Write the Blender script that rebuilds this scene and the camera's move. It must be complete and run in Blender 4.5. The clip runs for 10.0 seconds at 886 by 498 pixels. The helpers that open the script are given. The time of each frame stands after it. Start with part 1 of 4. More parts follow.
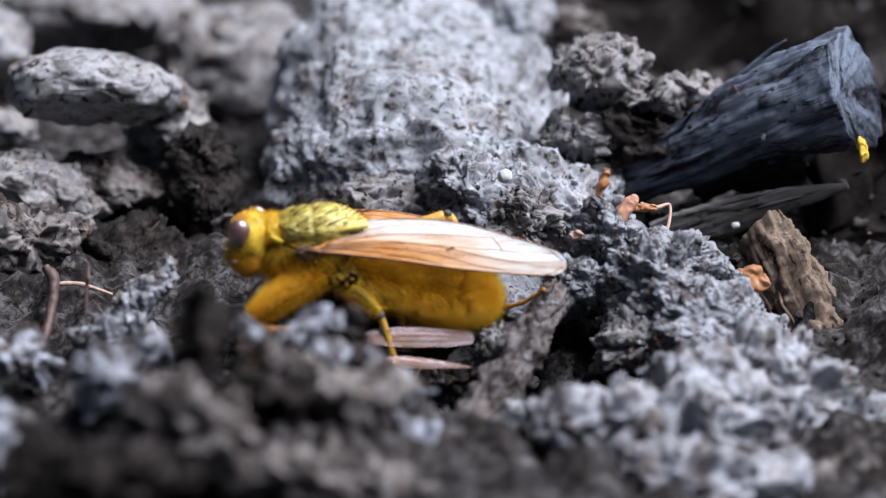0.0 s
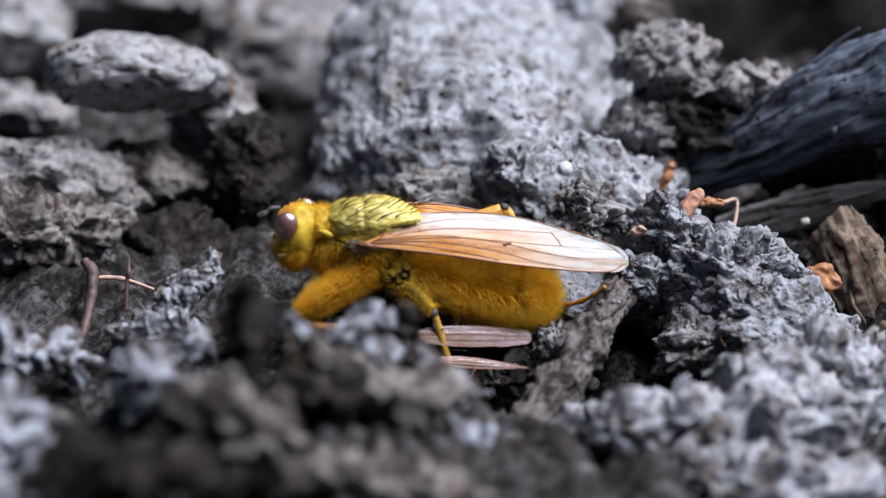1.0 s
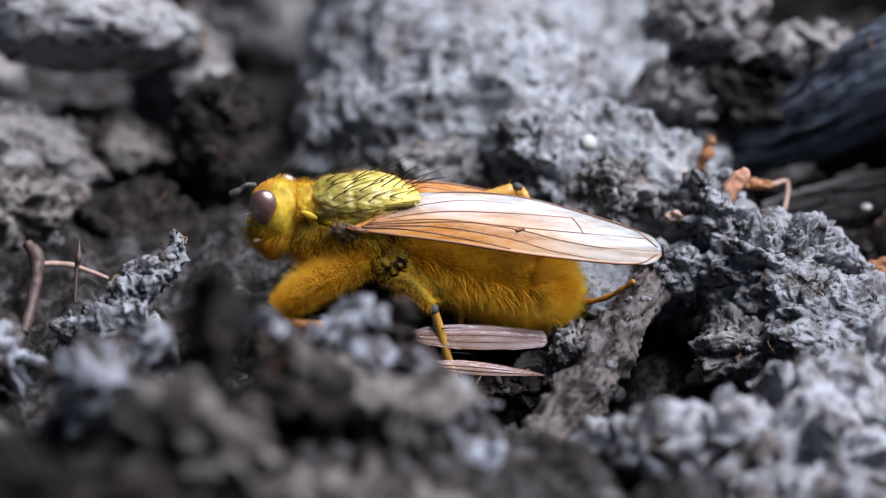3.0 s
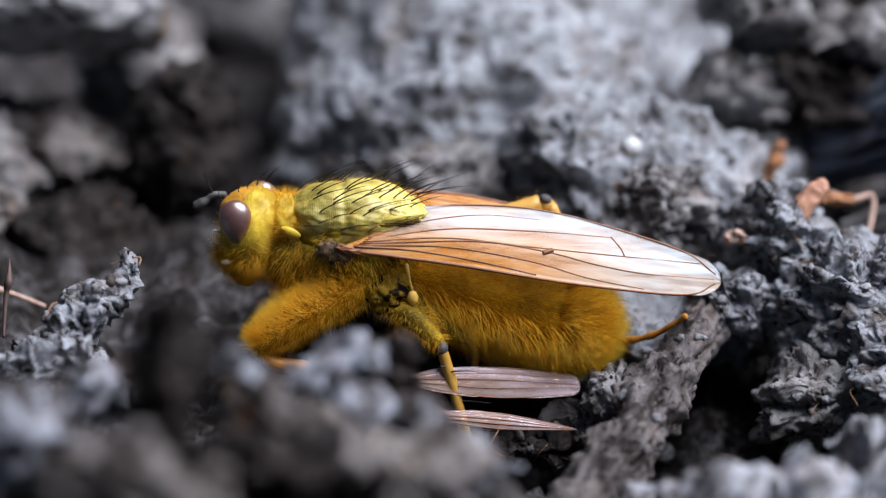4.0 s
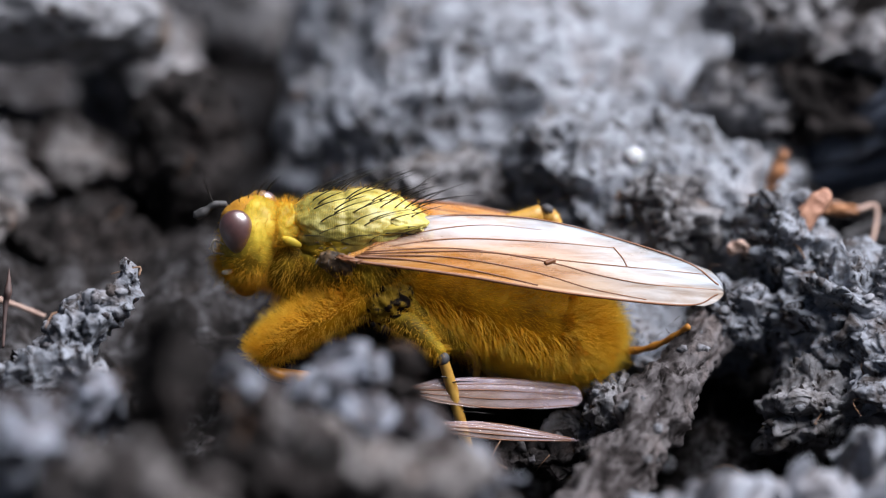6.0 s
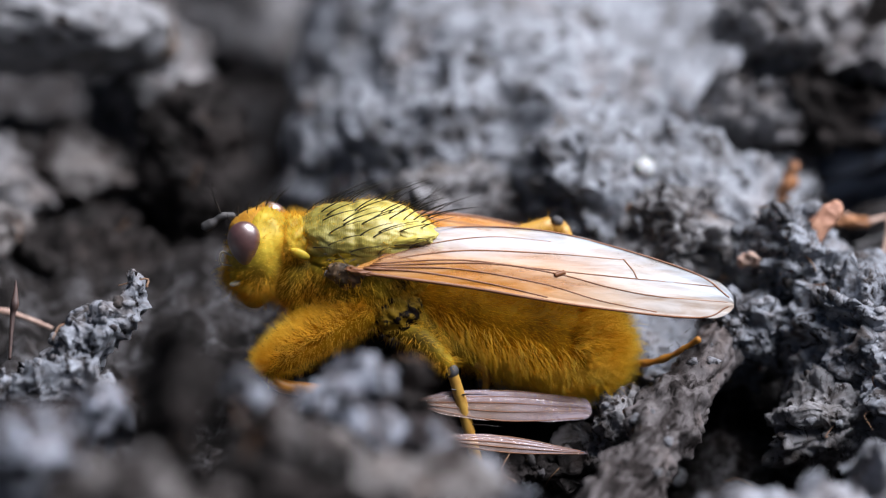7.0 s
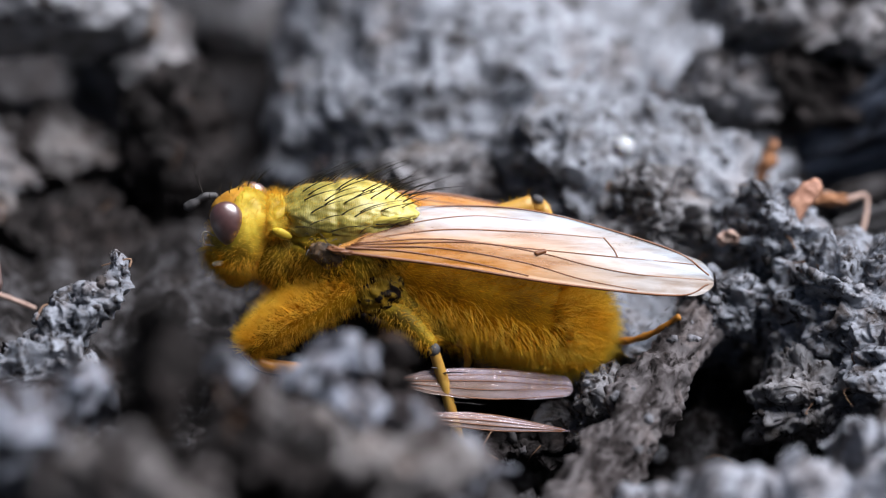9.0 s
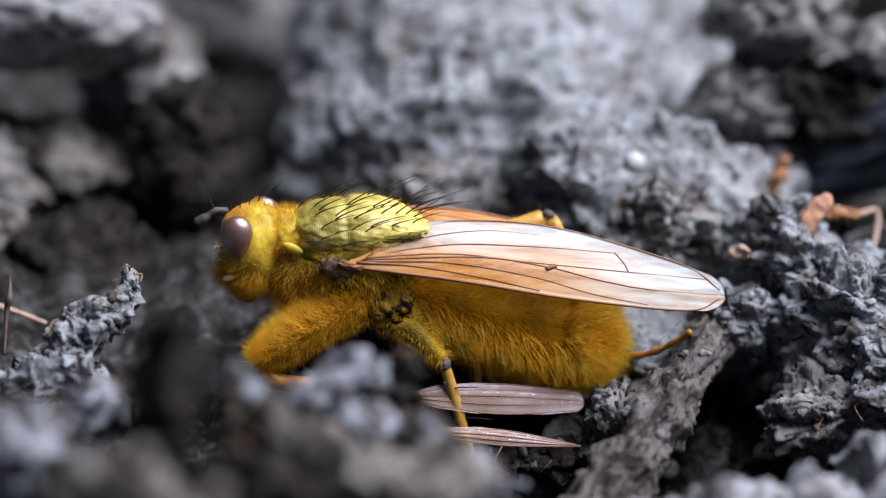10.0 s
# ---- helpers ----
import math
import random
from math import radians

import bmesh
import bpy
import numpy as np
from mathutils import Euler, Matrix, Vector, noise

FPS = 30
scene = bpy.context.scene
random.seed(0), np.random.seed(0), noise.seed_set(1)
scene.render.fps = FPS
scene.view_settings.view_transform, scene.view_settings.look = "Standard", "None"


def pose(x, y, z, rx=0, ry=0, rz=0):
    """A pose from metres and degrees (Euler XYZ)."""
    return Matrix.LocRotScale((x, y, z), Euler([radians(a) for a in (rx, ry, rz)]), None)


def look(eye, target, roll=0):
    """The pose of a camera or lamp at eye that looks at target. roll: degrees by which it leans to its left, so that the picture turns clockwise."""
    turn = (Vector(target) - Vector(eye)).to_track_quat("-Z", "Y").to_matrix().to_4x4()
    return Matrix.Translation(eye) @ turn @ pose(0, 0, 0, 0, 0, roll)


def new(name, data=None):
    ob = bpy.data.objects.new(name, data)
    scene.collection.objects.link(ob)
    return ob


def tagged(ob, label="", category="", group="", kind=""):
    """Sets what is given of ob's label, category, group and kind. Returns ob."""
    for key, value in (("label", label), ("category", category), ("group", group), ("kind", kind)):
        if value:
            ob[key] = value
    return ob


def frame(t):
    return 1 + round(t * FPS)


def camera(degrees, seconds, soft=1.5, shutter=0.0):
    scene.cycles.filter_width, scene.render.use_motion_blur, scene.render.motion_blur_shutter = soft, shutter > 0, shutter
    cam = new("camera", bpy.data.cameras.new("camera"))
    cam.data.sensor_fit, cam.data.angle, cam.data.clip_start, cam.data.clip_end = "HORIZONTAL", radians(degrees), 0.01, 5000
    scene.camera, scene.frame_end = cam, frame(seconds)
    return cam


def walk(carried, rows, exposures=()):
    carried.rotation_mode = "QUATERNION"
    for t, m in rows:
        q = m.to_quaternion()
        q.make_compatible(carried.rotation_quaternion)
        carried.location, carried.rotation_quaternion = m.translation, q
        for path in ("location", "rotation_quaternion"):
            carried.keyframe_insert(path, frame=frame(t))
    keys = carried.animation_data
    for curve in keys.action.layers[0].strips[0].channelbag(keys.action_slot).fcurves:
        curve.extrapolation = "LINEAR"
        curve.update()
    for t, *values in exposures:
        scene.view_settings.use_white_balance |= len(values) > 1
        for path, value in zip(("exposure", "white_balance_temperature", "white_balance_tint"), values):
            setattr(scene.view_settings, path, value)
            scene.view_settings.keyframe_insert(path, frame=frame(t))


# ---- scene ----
cam = camera(5.5, 10.0, soft=1.2)
# a close-up lens: shallow focus, held on the fly
cam.data.dof.use_dof = True
cam.data.dof.aperture_fstop = 56.0
PATH = [
    (0, look((-0.000000, -0.279593, 0.101763), (0.002155, -0.000192, -0.000527), -1.400)),
    (0.5, look((-0.000000, -0.268500, 0.097726), (0.001406, -0.000113, -0.000310), -1.105)),
    (1, look((-0.000000, -0.267510, 0.097366), (0.000406, -0.000230, -0.000632), -1.147)),
    (1.5, look((-0.000000, -0.266505, 0.097000), (0.000118, -0.000255, -0.000700), -1.100)),
    (2, look((-0.000000, -0.269307, 0.098020), (0.000043, -0.000200, -0.000548), -1.207)),
    (2.2, look((-0.000000, -0.268768, 0.097824), (0.000190, -0.000272, -0.000748), -1.305)),
    (3.3, look((-0.000000, -0.206353, 0.075106), (0.000364, -0.000400, -0.001100), -0.300)),
    (3.5, look((-0.000000, -0.193836, 0.070550), (0.000365, -0.000436, -0.001199), -0.303)),
    (4, look((-0.000000, -0.188023, 0.068435), (0.000110, -0.000167, -0.000460), -0.019)),
    (4.5, look((-0.000000, -0.187939, 0.068404), (0.000000, 0.000000, 0.000000), 0.000)),
    (5, look((-0.000000, -0.187974, 0.068417), (-0.000077, 0.000015, 0.000042), -0.046)),
    (5.2, look((-0.000000, -0.187751, 0.068336), (-0.000092, -0.000052, -0.000144), -0.057)),
    (6.3, look((-0.000000, -0.186818, 0.067996), (0.000073, -0.000094, -0.000257), 0.057)),
    (6.5, look((-0.000000, -0.186452, 0.067863), (0.000025, -0.000074, -0.000202), 0.073)),
    (7, look((-0.000000, -0.186227, 0.067781), (-0.000120, -0.000006, -0.000016), 0.061)),
    (7.5, look((-0.000000, -0.186894, 0.068024), (-0.000106, -0.000131, -0.000359), 0.088)),
    (8, look((-0.000000, -0.186185, 0.067766), (0.000259, -0.000306, -0.000841), -0.012)),
    (8.5, look((-0.000000, -0.187065, 0.068086), (0.000117, -0.000247, -0.000679), -0.015)),
    (9, look((-0.000000, -0.187225, 0.068144), (0.000285, -0.000160, -0.000440), -0.119)),
    (9.5, look((-0.000000, -0.187189, 0.068131), (0.000044, -0.000009, -0.000025), -0.084)),
    (10, look((-0.000000, -0.187099, 0.068098), (0.000052, -0.000050, -0.000138), -0.140)),
]
walk(cam, PATH, exposures=[(0.0, 0.86, 6050, 15), (1.0, 0.78, 6050, 15), (3.3, 0.74, 6050, 15), (10.0, 0.72, 6050, 15)])

# ---- light: a bright overcast sky, cool, with a broad soft sun high above the fly ----
sky_world = bpy.data.worlds.new("overcast_sky")
scene.world = sky_world
sky_world.use_nodes = True
wn = sky_world.node_tree.nodes
sky = wn.new("ShaderNodeTexSky")
sky.sky_type = "NISHITA"
sky.sun_disc = False
sky.sun_elevation = radians(60)
sky.sun_rotation = radians(99)
sky.dust_density = 3.0
wn["Background"].inputs["Strength"].default_value = 0.013
sky_world.node_tree.links.new(sky.outputs[0], wn["Background"].inputs["Color"])
sun = new("sun", bpy.data.lights.new("sun", "SUN"))
sun.data.energy = 4.9
sun.data.angle = radians(50)
sun.data.color = (1.0, 0.97, 0.94)
sun.matrix_world = look((0.19, -0.03, 0.33), (0, 0, 0))

# ---- small tools; the scene is drawn in millimetres and stored in metres ----
MM = 0.001
SLOPE = radians(20)


def at(u, v, d):
    """World place (mm) of a point u to the right, v up across the line of sight and d beyond the fly."""
    return Vector((u, v * math.sin(SLOPE) + d * math.cos(SLOPE), v * math.cos(SLOPE) - d * math.sin(SLOPE)))


def grid(x, y, side=0.0):
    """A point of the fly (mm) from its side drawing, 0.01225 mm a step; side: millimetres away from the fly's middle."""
    u, v = (x - 784) * 0.01225, (441 - y) * 0.01225
    return Vector((u, side, (v - side * math.sin(SLOPE)) / math.cos(SLOPE)))


def perlin(p, seed):
    """Gradient noise at the rows of p, about -1 to 1."""
    rng = np.random.default_rng(seed)
    perm = rng.permutation(256)
    perm = np.concatenate([perm, perm, perm])
    grads = rng.normal(size=(256, 3))
    grads /= np.linalg.norm(grads, axis=1)[:, None]
    i = np.floor(p).astype(int)
    f = p - i
    i &= 255
    w = f * f * f * (f * (f * 6 - 15) + 10)
    total = np.zeros(len(p))
    for a in (0, 1):
        for b in (0, 1):
            for c in (0, 1):
                h = perm[perm[perm[i[:, 0] + a] + i[:, 1] + b] + i[:, 2] + c]
                dot = (grads[h] * (f - (a, b, c))).sum(1)
                wt = (w[:, 0] if a else 1 - w[:, 0]) * (w[:, 1] if b else 1 - w[:, 1]) * (w[:, 2] if c else 1 - w[:, 2])
                total += dot * wt
    return total * 1.6


def fbm(p, freq, octaves, seed, gain=0.5, ridged=False):
    out, amp = np.zeros(len(p)), 1.0
    for k in range(octaves):
        n = perlin(p * freq + 17.3 * k, seed + k)
        out += amp * ((1 - 2 * np.abs(n)) if ridged else n)
        freq, amp = freq * 2.03, amp * gain
    return out


def crumbs_relief(p, size, seed):
    """Relief of packed crumbs of that size (mm): round-topped grains of uneven height, 0 in the joints to about 1."""
    rng = np.random.default_rng(seed)
    perm = rng.permutation(256)
    perm = np.concatenate([perm, perm, perm])
    spots, tall = rng.random((256, 3)), rng.random(256)
    q = p / size
    i = np.floor(q).astype(int)
    f = q - i
    best, height = np.full(len(p), 9.0), np.zeros(len(p))
    for a in (-1, 0, 1):
        for b in (-1, 0, 1):
            for c in (-1, 0, 1):
                j = (i + (a, b, c)) & 255
                h = perm[perm[perm[j[:, 0]] + j[:, 1]] + j[:, 2]]
                d = ((spots[h] + (a, b, c) - f) ** 2).sum(1)
                near = d < best
                best[near], height[near] = d[near], tall[h[near]]
    return np.sqrt(np.clip(1 - best / 0.8, 0, 1)) * (0.25 + 0.75 * height)


def mesh_of(name, verts, faces, smooth=True):
    """A mesh from vertices in millimetres and faces."""
    me = bpy.data.meshes.new(name)
    verts = np.asarray(verts, float) * MM
    if isinstance(faces, list):
        me.from_pydata(verts.tolist(), [], faces)
    else:
        count, corners = faces.shape
        me.vertices.add(len(verts))
        me.vertices.foreach_set("co", verts.ravel())
        me.loops.add(count * corners)
        me.loops.foreach_set("vertex_index", faces.ravel())
        me.polygons.add(count)
        me.polygons.foreach_set("loop_start", np.arange(count) * corners)
        me.update(calc_edges=True)
    if smooth:
        me.polygons.foreach_set("use_smooth", [True] * len(me.polygons))
    me.update()
    return me


def part(name, me, mat, parent=None, label=""):
    ob = new(name, me)
    me.materials.append(mat)
    ob.parent = parent
    return tagged(ob, label) if label else ob


def thing(name, origin, label, category, group="", kind=""):
    """An Empty at origin (mm) that carries the parts of a thing."""
    ob = new(name)
    ob.empty_display_size = 0.001
    ob.location = Vector(origin) * MM
    return tagged(ob, label, category, group, kind)


BALLS = {}


def ball(sub):
    if sub not in BALLS:
        bm = bmesh.new()
        bmesh.ops.create_icosphere(bm, subdivisions=sub, radius=1.0)
        bm.verts.ensure_lookup_table()
        BALLS[sub] = (np.array([v.co[:] for v in bm.verts]), np.array([[v.index for v in f.verts] for f in bm.faces]))
        bm.free()
    return BALLS[sub]


def neighbours(sub):
    """For each vertex of ball(sub) the vertices beside it, and itself where it has but five."""
    key = ("near", sub)
    if key not in BALLS:
        b, f = ball(sub)
        pairs = np.concatenate([f[:, [0, 1]], f[:, [1, 2]], f[:, [2, 0]]])
        pairs = pairs[np.argsort(pairs[:, 0], kind="stable")]
        first = np.searchsorted(pairs[:, 0], np.arange(len(b)))
        near = np.tile(np.arange(len(b))[:, None], (1, 6))
        count = np.diff(np.append(first, len(pairs)))
        for k in range(6):
            has = count > k
            near[has, k] = pairs[first[has] + k, 1]
        BALLS[key] = near
    return BALLS[key]


def tube(points, radii, sides=10, squash=1.0, caps=True, cap=0.6):
    """Vertices and faces of a tapered tube along points."""
    pts = [Vector(p) for p in points]
    verts, faces = [], []
    ref = Vector((0.13, 1, 0.21))
    for i, p in enumerate(pts):
        tan = (pts[min(i + 1, len(pts) - 1)] - pts[max(i - 1, 0)]).normalized()
        side = tan.cross(ref).normalized()
        up = side.cross(tan).normalized()
        for k in range(sides):
            a = 2 * math.pi * k / sides
            verts.append(p + (side * math.cos(a) + up * math.sin(a) * squash) * radii[i])
    for i in range(len(pts) - 1):
        for k in range(sides):
            n = (k + 1) % sides
            faces.append((i * sides + k, i * sides + n, (i + 1) * sides + n, (i + 1) * sides + k))
    if caps:
        a, b = len(verts), len(verts) + 1
        t0, t1 = (pts[0] - pts[1]).normalized(), (pts[-1] - pts[-2]).normalized()
        verts += [pts[0] + t0 * radii[0] * cap, pts[-1] + t1 * radii[-1] * cap]
        last = (len(pts) - 1) * sides
        for k in range(sides):
            n = (k + 1) % sides
            faces += [(a, n, k), (b, last + k, last + n)]
    return [tuple(v) for v in verts], faces


def spline(points, n):
    """n points on a smooth line through the given ones."""
    pts = [Vector(p) for p in points]
    pts = [2 * pts[0] - pts[1]] + pts + [2 * pts[-1] - pts[-2]]
    out = []
    segs = len(pts) - 3
    for j in range(n):
        t = j / (n - 1) * segs
        i = min(int(t), segs - 1)
        t -= i
        a, b, c, e = pts[i:i + 4]
        out.append(0.5 * (2 * b + (c - a) * t + (2 * a - 5 * b + 4 * c - e) * t * t + (3 * b - a - 3 * c + e) * t ** 3))
    return out


# ---- materials ----
def material(name):
    m = bpy.data.materials.new(name)
    m.use_nodes = True
    return m, m.node_tree.nodes, m.node_tree.links, m.node_tree.nodes["Principled BSDF"]


def noise_node(n, l, scale, detail=6.0, rough=0.6, coord=None, distortion=0.0):
    tex = n.new("ShaderNodeTexNoise")
    tex.inputs["Scale"].default_value = scale
    tex.inputs["Detail"].default_value = detail
    tex.inputs["Roughness"].default_value = rough
    tex.inputs["Distortion"].default_value = distortion
    if coord:
        l.new(coord, tex.inputs["Vector"])
    return tex.outputs["Fac"]


def ramp_node(n, l, fac, stops):
    ramp = n.new("ShaderNodeValToRGB")
    while len(ramp.color_ramp.elements) < len(stops):
        ramp.color_ramp.elements.new(0.5)
    for e, (pos, col) in zip(ramp.color_ramp.elements, stops):
        e.position, e.color = pos, (*col, 1)
    l.new(fac, ramp.inputs["Fac"])
    return ramp.outputs["Color"]


def mix_node(n, l, fac, a, b, mode="MIX"):
    mix = n.new("ShaderNodeMix")
    mix.data_type, mix.blend_type = "RGBA", mode
    for sock, value in ((mix.inputs["Factor"], fac), (mix.inputs["A"], a), (mix.inputs["B"], b)):
        if hasattr(value, "is_linked"):
            l.new(value, sock)
        else:
            sock.default_value = value if isinstance(value, float) else (*value, 1)
    return mix.outputs["Result"]


def bump_node(n, l, height, distance, strength, bsdf):
    b = n.new("ShaderNodeBump")
    b.inputs["Distance"].default_value = distance
    b.inputs["Strength"].default_value = strength
    l.new(height, b.inputs["Height"])
    l.new(b.outputs["Normal"], bsdf.inputs["Normal"])


def soil_material(name, pale, mid, dark, cover, fine=2600.0, broad=420.0, rough=0.75, bump=0.6, spec=0.12, detail=8.0, streak=1.0, islands=False, rust_share=0.55):
    """Dried dung and soil: a pale flaky crust over dark damp fibre. cover: the share of crust, 0 to 1."""
    m, n, l, b = material(name)
    co = n.new("ShaderNodeTexCoord").outputs["Object"]
    if streak < 1.0:
        stretch = n.new("ShaderNodeMapping")
        stretch.inputs["Scale"].default_value = (streak, 1.0, 1.0)
        l.new(co, stretch.inputs["Vector"])
        co = stretch.outputs["Vector"]
    big = noise_node(n, l, broad, 4.0, 0.6, co)
    small = noise_node(n, l, fine, detail, 0.68, co, 0.6)
    add = n.new("ShaderNodeMath")
    add.operation = "MULTIPLY_ADD"
    l.new(big, add.inputs[0])
    add.inputs[1].default_value = 0.55
    l.new(small, add.inputs[2])
    lo = 0.98 - 0.42 * cover
    color = ramp_node(n, l, add.outputs[0], [(lo - 0.30, dark), (lo - 0.12, mid), (lo + 0.05, pale), (lo + 0.30, tuple(min(1, c * 1.25) for c in pale))])
    rust = ramp_node(n, l, noise_node(n, l, broad * 2.3, 5.0, 0.6, co), [(0.54, (0, 0, 0)), (0.70, (1, 1, 1))])
    scale = n.new("ShaderNodeMath")
    scale.operation = "MULTIPLY"
    l.new(rust, scale.inputs[0])
    scale.inputs[1].default_value = rust_share
    color = mix_node(n, l, scale.outputs[0], color, (0.76, 0.56, 0.43), "MULTIPLY")
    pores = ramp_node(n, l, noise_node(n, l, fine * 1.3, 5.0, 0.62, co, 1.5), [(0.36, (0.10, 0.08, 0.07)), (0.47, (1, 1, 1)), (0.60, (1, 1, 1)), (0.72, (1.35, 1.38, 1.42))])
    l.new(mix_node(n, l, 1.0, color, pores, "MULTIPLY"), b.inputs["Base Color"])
    if islands:
        shade = ramp_node(n, l, n.new("ShaderNodeNewGeometry").outputs["Random Per Island"], [(0.0, (0.18, 0.15, 0.14)), (0.35, (0.6, 0.56, 0.54)), (0.7, (1, 1, 1)), (1.0, (1.15, 1.15, 1.15))])
        l.new(mix_node(n, l, 1.0, b.inputs["Base Color"].links[0].from_socket, shade, "MULTIPLY"), b.inputs["Base Color"])
    b.inputs["Roughness"].default_value = rough
    b.inputs["Specular IOR Level"].default_value = spec
    fib = noise_node(n, l, fine * 1.7, detail + 1, 0.72, co, 1.2)
    bump_node(n, l, fib, 0.00012, bump, b)
    return m


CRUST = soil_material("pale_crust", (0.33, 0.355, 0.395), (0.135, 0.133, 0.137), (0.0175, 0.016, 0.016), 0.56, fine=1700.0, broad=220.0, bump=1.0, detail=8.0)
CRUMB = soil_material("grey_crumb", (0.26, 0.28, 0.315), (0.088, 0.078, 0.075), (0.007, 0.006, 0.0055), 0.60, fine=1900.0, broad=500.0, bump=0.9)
# dark damp soil; on clods set in hollows it also holds the shade
DARK = soil_material("damp_soil_and_hollow_shade", (0.036, 0.031, 0.030), (0.01116, 0.00992, 0.0093), (0.002, 0.00175, 0.0015), 0.34, bump=0.8, rough=0.6)
# near-black base colour: the deep shade at the far right, put into the soil
DEEPSHADE = soil_material("soil_in_deep_shade", (0.018, 0.015, 0.014), (0.008, 0.0065, 0.006), (0.003, 0.0025, 0.0025), 0.34, bump=0.8, rough=0.6)
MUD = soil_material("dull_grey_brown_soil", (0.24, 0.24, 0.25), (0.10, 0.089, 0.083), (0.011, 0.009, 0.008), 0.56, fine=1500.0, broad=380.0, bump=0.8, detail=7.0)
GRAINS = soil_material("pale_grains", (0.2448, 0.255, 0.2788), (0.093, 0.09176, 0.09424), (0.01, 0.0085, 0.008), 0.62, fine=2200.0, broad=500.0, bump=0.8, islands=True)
DARKGRAINS = soil_material("dark_grains", (0.068, 0.0646, 0.0646), (0.01364, 0.01178, 0.01116), (0.002, 0.0015, 0.0015), 0.45, fine=2200.0, broad=500.0, bump=0.8, rough=0.6, islands=True)
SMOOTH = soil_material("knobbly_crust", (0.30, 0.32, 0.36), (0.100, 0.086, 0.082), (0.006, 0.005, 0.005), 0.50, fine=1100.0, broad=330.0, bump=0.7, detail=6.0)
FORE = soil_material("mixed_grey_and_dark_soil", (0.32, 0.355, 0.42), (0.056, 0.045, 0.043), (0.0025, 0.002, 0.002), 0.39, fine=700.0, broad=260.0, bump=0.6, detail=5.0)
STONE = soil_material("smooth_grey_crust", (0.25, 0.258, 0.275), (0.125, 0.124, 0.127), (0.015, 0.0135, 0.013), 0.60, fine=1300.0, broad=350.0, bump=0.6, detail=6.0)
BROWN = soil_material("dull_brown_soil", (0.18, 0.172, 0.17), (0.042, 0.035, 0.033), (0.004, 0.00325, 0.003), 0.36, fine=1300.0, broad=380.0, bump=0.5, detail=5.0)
TWIG = soil_material("grey_twig_bark", (0.16, 0.148, 0.150), (0.038, 0.032, 0.031), (0.004, 0.0035, 0.0035), 0.46, fine=2000.0, broad=420.0, bump=1.0, streak=0.6)
BLUEBARK = soil_material("blue_black_bark", (0.16, 0.195, 0.26), (0.030, 0.034, 0.046), (0.003, 0.003, 0.004), 0.47, fine=1800.0, broad=600.0, rough=0.40, bump=0.9, streak=0.10, rust_share=0.15)
FIBRE = soil_material("dull_grey_fibre", (0.1156, 0.1156, 0.119), (0.0558, 0.0527, 0.0527), (0.015, 0.0135, 0.0125), 0.60, fine=2200.0, broad=700.0, bump=0.7, streak=0.12)
SOIL = soil_material("soil", (0.0952, 0.09384, 0.0986), (0.0217, 0.01922, 0.0186), (0.002, 0.00175, 0.0015), 0.24, fine=2400.0, broad=600.0, bump=0.9, detail=8.0)
BARK = soil_material("brown_bark", (0.20, 0.155, 0.12), (0.085, 0.063, 0.048), (0.015, 0.011, 0.008), 0.62, fine=2000.0, broad=600.0, bump=0.9, streak=0.15)


def plain(name, colour, dark=None, rough=0.5, scale=3000.0, spec=0.5, sub=0.0, bump=0.3, edge=0.18):
    m, n, l, b = material(name)
    co = n.new("ShaderNodeTexCoord").outputs["Object"]
    f = noise_node(n, l, scale, 6.0, 0.65, co)
    l.new(ramp_node(n, l, f, [(0.5 - edge, dark or tuple(c * 0.5 for c in colour)), (0.5 + edge, colour)]), b.inputs["Base Color"])
    b.inputs["Roughness"].default_value = rough
    b.inputs["Specular IOR Level"].default_value = spec
    if sub:
        b.inputs["Subsurface Weight"].default_value = sub
        b.inputs["Subsurface Radius"].default_value = (0.0004, 0.00025, 0.0001)
        b.inputs["Subsurface Scale"].default_value = 1.0
    bump_node(n, l, f, 0.00004, bump, b)
    return m


ORANGE = plain("orange_husk", (0.42, 0.19, 0.075), (0.18, 0.08, 0.04), 0.6)
HUSK = plain("pink_husk", (0.50, 0.27, 0.17), (0.30, 0.14, 0.09), 0.6, 1200.0)
ROOT = plain("pale_root", (0.50, 0.36, 0.29), (0.30, 0.19, 0.15), 0.6)
STRAW = plain("brown_straw", (0.30, 0.17, 0.09), (0.09, 0.055, 0.04), 0.6, 500.0)
STEM = plain("dark_stem", (0.10, 0.06, 0.05), (0.03, 0.02, 0.02), 0.6)
QUARTZ = plain("milky_quartz", (0.50, 0.53, 0.56), (0.34, 0.37, 0.40), 0.15, sub=0.4)
PETAL = plain("yellow_petal", (0.60, 0.42, 0.03), (0.40, 0.25, 0.02), 0.6)

AMBER = plain("amber_cuticle", (0.60, 0.32, 0.008), (0.26, 0.13, 0.004), 0.6, 900.0, spec=0.08, sub=0.15)
COXA = plain("mottled_coxa", (0.24, 0.15, 0.012), (0.006, 0.003, 0.002), 0.6, 3000.0, spec=0.1, edge=0.03)
PIT = plain("dark_hinge_skin", (0.26, 0.17, 0.10), (0.010, 0.008, 0.006), 0.5, 4200.0, spec=0.2)
KNOB = plain("orange_yellow_knob", (0.90, 0.58, 0.14), (0.80, 0.46, 0.08), 0.4, 3000.0, sub=0.3)
FEELER = plain("grey_feeler", (0.08, 0.078, 0.078), (0.025, 0.024, 0.024), 0.6, 3000.0)
